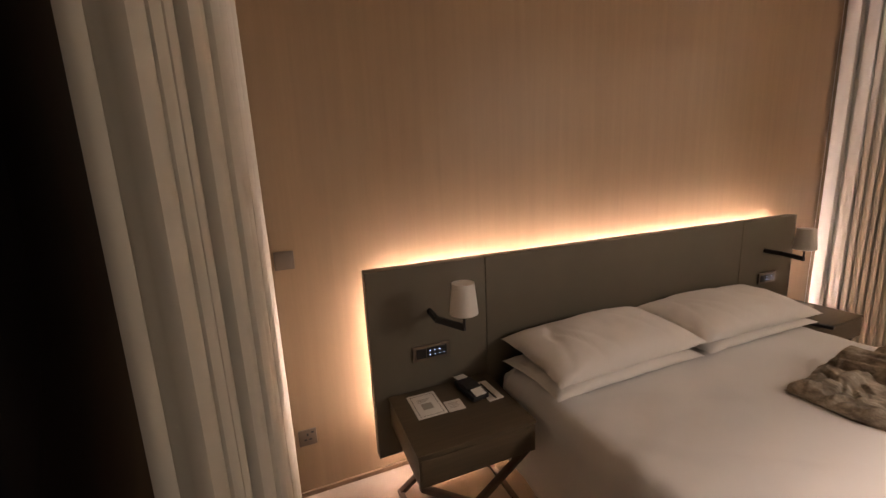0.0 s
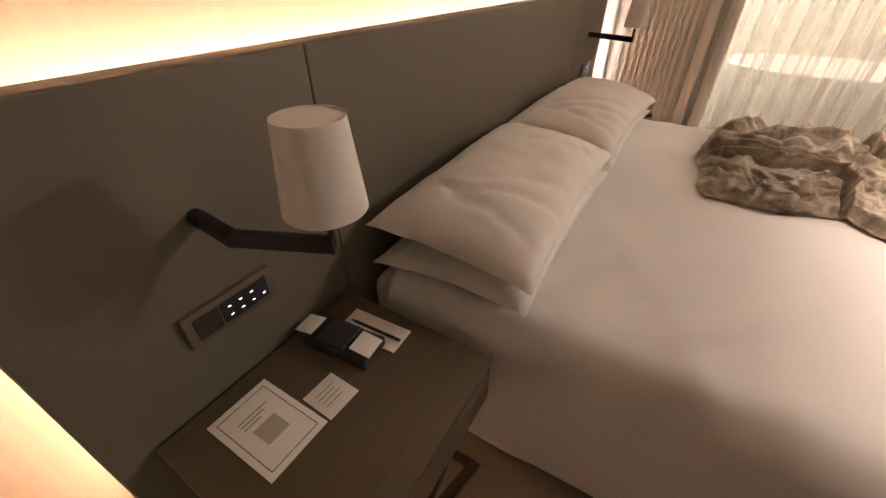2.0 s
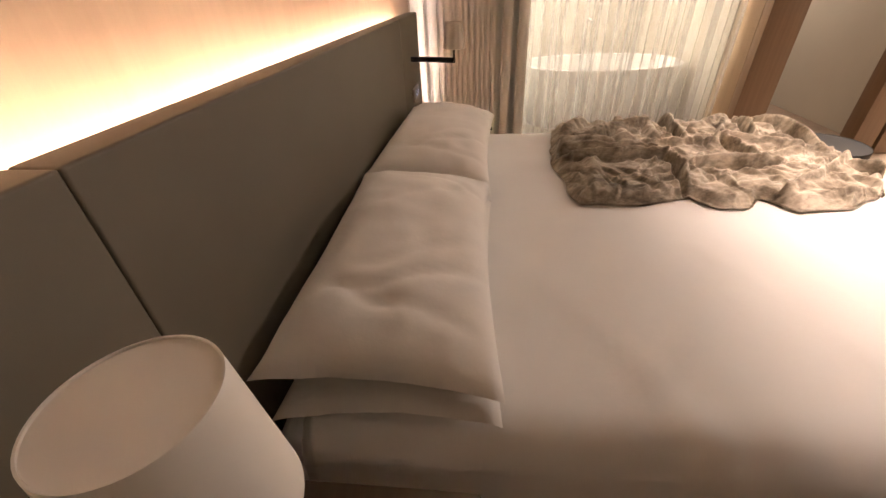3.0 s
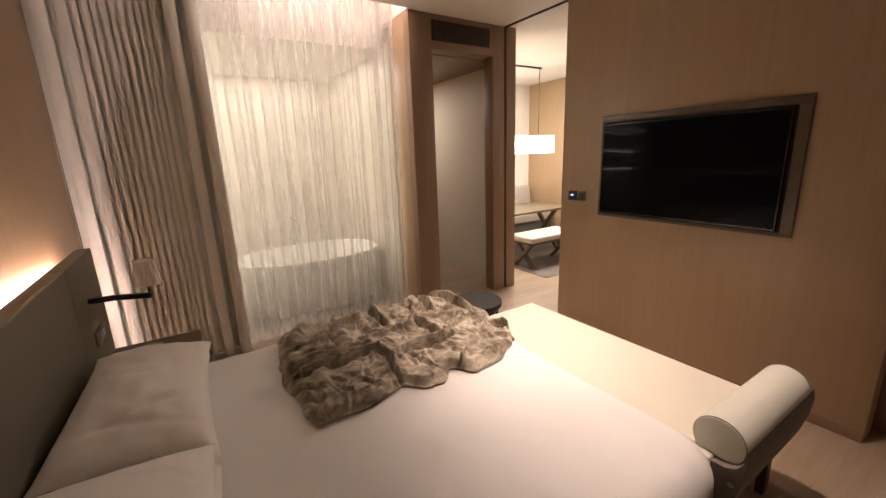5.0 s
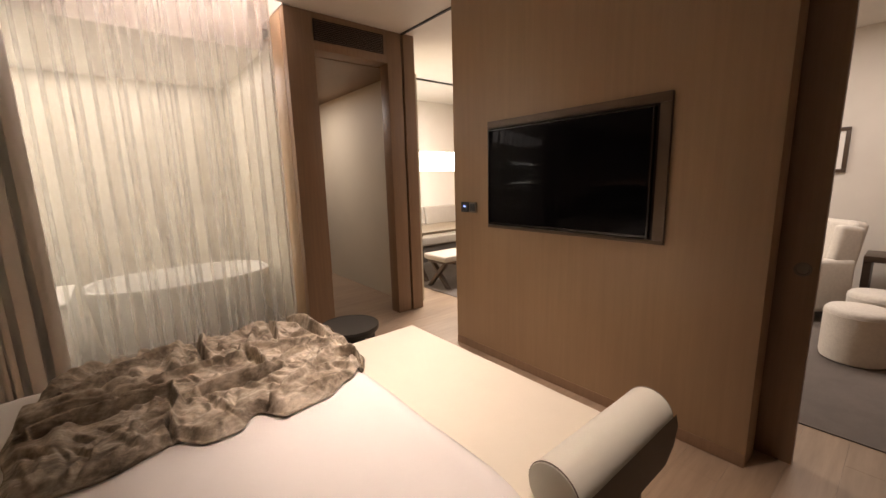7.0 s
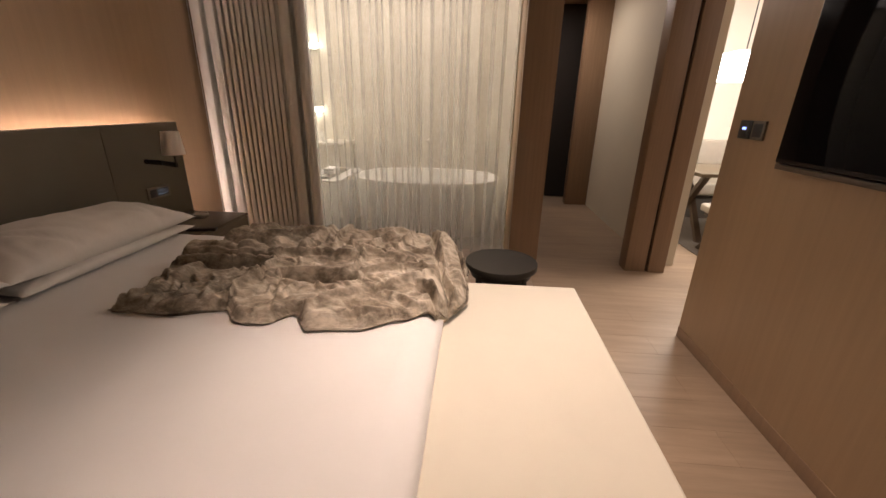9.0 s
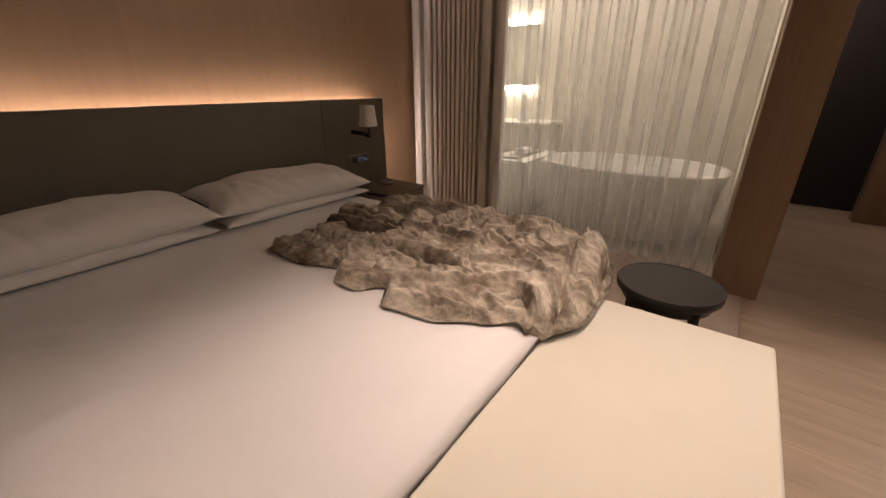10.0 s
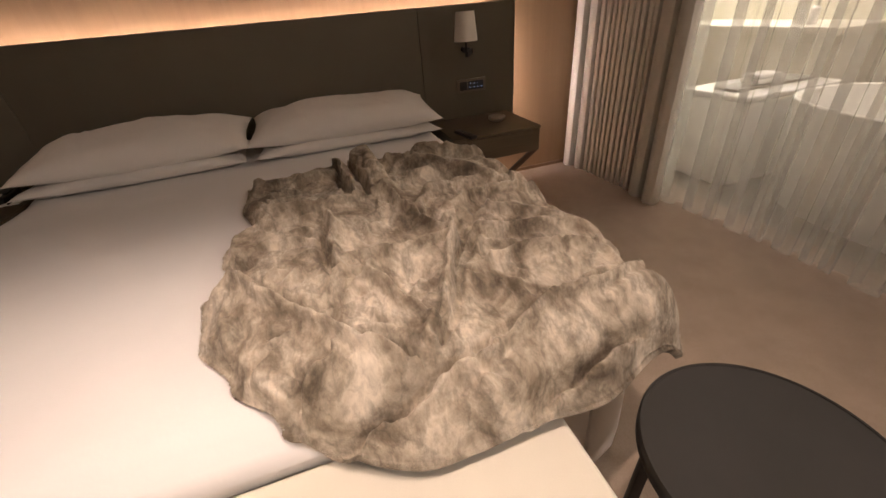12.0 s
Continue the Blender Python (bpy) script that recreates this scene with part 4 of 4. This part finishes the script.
# ---- dining nook ----
pend = thing("pendant_lamp", (5.15, -5.35, 0), "long white glowing pendant lamp on a black bar", "lamp")
part("shade", box((-0.16, -0.55, 1.62), (0.16, 0.62, 1.90), 0.02), PENDANT_GLOW, pend, "glowing white box shade")
part("ceiling_bar", box((-0.02, -0.36, 2.955), (0.02, 0.50, CEIL + 0.001), 0.003), BLACK_METAL, pend)
for y in (-0.33, 0.47):
    part("stem", rod((0, y, 1.9), (0, y, 2.956), 0.006), BLACK_METAL, pend)
din = thing("dining_table", (4.95, -5.15, 0), "wooden dining table with crossed dark legs", "table")
part("tabletop", box((-0.42, -0.75, 0.715), (0.42, 0.75, 0.75), 0.006), STAND_WOOD, din)
for y in (-0.55, 0.55):
    part("leg", beam((-0.30, y, -0.011), (0.26, y, 0.714), 0.06, 0.05), DARK_WOOD, din)
    part("leg", beam((0.30, y + 0.052, -0.011), (-0.26, y + 0.052, 0.714), 0.06, 0.05), DARK_WOOD, din)
stool = thing("stool_bench", (4.28, -4.95, 0), "low grey upholstered bench with crossed dark legs", "bench")
part("seat", box((-0.24, -0.5, 0.39), (0.24, 0.5, 0.47), 0.03, 4), SOFA_GREY, stool)
part("rail", box((-0.20, -0.46, 0.355), (0.20, 0.46, 0.39), 0.004), DARK_WOOD, stool)
for y in (-0.40, 0.40):
    part("leg", beam((-0.19, y, -0.011), (0.17, y, 0.356), 0.055, 0.045), DARK_WOOD, stool)
    part("leg", beam((0.19, y + 0.046, -0.011), (-0.17, y + 0.046, 0.356), 0.055, 0.045), DARK_WOOD, stool)
sofa = thing("banquette", (6.1, -5.4, 0), "grey built-in banquette sofa against the wall", "sofa")
part("base", box((-0.36, -1.3, -0.011), (0.38, 1.2, 0.30), 0.01), FELT, sofa, "charcoal base")
part("seat", box((-0.40, -1.3, 0.30), (0.38, 1.2, 0.46), 0.04, 4), SOFA_GREY, sofa)
for y0, y1 in ((-1.28, -0.47), (-0.45, 0.36), (0.38, 1.18)):
    part("back_cushion", moved(box((-0.09, y0, 0), (0.09, y1, 0.50), 0.05, 4), pose(0.24, 0, 0.455, 0, 10)), SOFA_GREY, sofa)
rug2 = structure("rug_dining", box((3.7, -6.78, 0.0005), (5.70, -4.38, 0.008), 0.003), RUG, "grey rug under the dining table", "rug")

# ---- seating corner seen past the other opening ----
structure("rug_living", box((-1.05, -7.2, 0.0005), (2.6, -4.17, 0.008), 0.003), RUG, "large grey rug in the living room", "rug")


def ottoman(x, y, h):
    ob = thing("ottoman", (x, y, 0.008), "round cream boucle ottoman on the grey rug", "ottoman", "ottomans")
    drum = part("body", lathe([(0.175, 0.0), (0.198, 0.012), (0.205, 0.05), (0.205, h - 0.06), (0.202, h - 0.025), (0.185, h - 0.006), (0.15, h), (0.001, h + 0.008)], 48), BOUCLE, ob)
    part("piping", lathe([(0.206, h - 0.052), (0.209, h - 0.048), (0.206, h - 0.044)], 48, False), BOUCLE, drum)
    return ob


ottoman(0.335, -5.52, 0.42)
ottoman(0.26, -6.16, 0.42)
ch = thing("armchair", (1.02, -6.62, 0.008), "white upholstered armchair with winged back", "armchair", "", 140)
part("seat", box((-0.34, -0.36, 0.26), (0.34, 0.30, 0.44), 0.05, 4), BOUCLE, ch)
part("base", box((-0.36, -0.33, 0.10), (0.36, 0.33, 0.27), 0.02), FELT, ch, "charcoal base")
part("backrest", moved(box((-0.38, -0.08, 0), (0.38, 0.08, 0.62), 0.06, 4), pose(0, 0.32, 0.36, -10)), BOUCLE, ch)
for s in (-1, 1):
    part("armrest", box((s * 0.40 - 0.06, -0.36, 0.10), (s * 0.40 + 0.06, 0.34, 0.62), 0.05, 4), BOUCLE, ch)
    part("wing", moved(box((-0.05, -0.12, 0), (0.05, 0.12, 0.36), 0.045, 4), pose(s * 0.39, 0.24, 0.58, -8)), BOUCLE, ch)
    for y in (-0.28, 0.28):
        part("leg", beam((s * 0.31, y, 0.0), (s * 0.31, y, 0.11), 0.04, 0.04, 0.003, (0, 1, 0)), DARK_WOOD, ch)
con = thing("console_table", (-0.28, -7.2, 0.008), "low dark wooden console table by the wall", "table")
part("top", box((-0.72, -0.22, 0.54), (0.72, 0.22, 0.60), 0.004), DARK_WOOD, con)
for x in (-0.69, 0.69):
    part("leg", box((x - 0.03, -0.21, 0), (x + 0.03, 0.21, 0.54), 0.004), DARK_WOOD, con)
pic = thing("picture_frame", (0.98, -7.62, 1.69), "dark framed landscape print with a cream mat", "picture")
for a, b in (((-0.26, 0, 0.21), (0.26, 0.03, 0.25)), ((-0.26, 0, -0.25), (0.26, 0.03, -0.21)), ((-0.26, 0, -0.21), (-0.22, 0.03, 0.21)), ((0.22, 0, -0.21), (0.26, 0.03, 0.21))):
    part("frame_bar", box(a, b, 0.003), DARK_WOOD, pic)
part("mat_board", box((-0.22, 0.004, -0.21), (0.22, 0.012, 0.21), 0), PAPER, pic)
part("print", box((-0.13, 0.012, -0.13), (0.13, 0.0135, 0.13), 0), mat("landscape_print", (0.05, 0.05, 0.045), 0.6, mix=(9, (0.42, 0.38, 0.30), 0.45, 0.6, (1, 1, 2))), pic, "dark landscape print")

# ---- oak planks, laid last ----
floor_ob = bpy.data.objects["floor"]
plank_bm = box((0.0003, 0.0003, -0.0118), (0.1897, 1.1997, 0.0), 0.0005, 1)
plank_me = bpy.data.meshes.new("plank")
plank_bm.to_mesh(plank_me)
plank_bm.free()
plank_me.materials.append(PLANK)
short_bm = box((0.0003, 0.0003, -0.0118), (0.1897, 0.5997, 0.0), 0.0005, 1)
short_me = bpy.data.meshes.new("plank_short")
short_bm.to_mesh(short_me)
short_bm.free()
short_me.materials.append(PLANK)
for i in range(40):
    y = -2.692
    first = i % 2
    while y > -7.5:
        data = short_me if first else plank_me
        y -= 0.6 if first else 1.2
        first = 0
        pl = new("plank", data)
        pl.parent = floor_ob
        pl.matrix_parent_inverse = Matrix()
        pl.location = (-1.1 + 0.19 * i, y, 0)
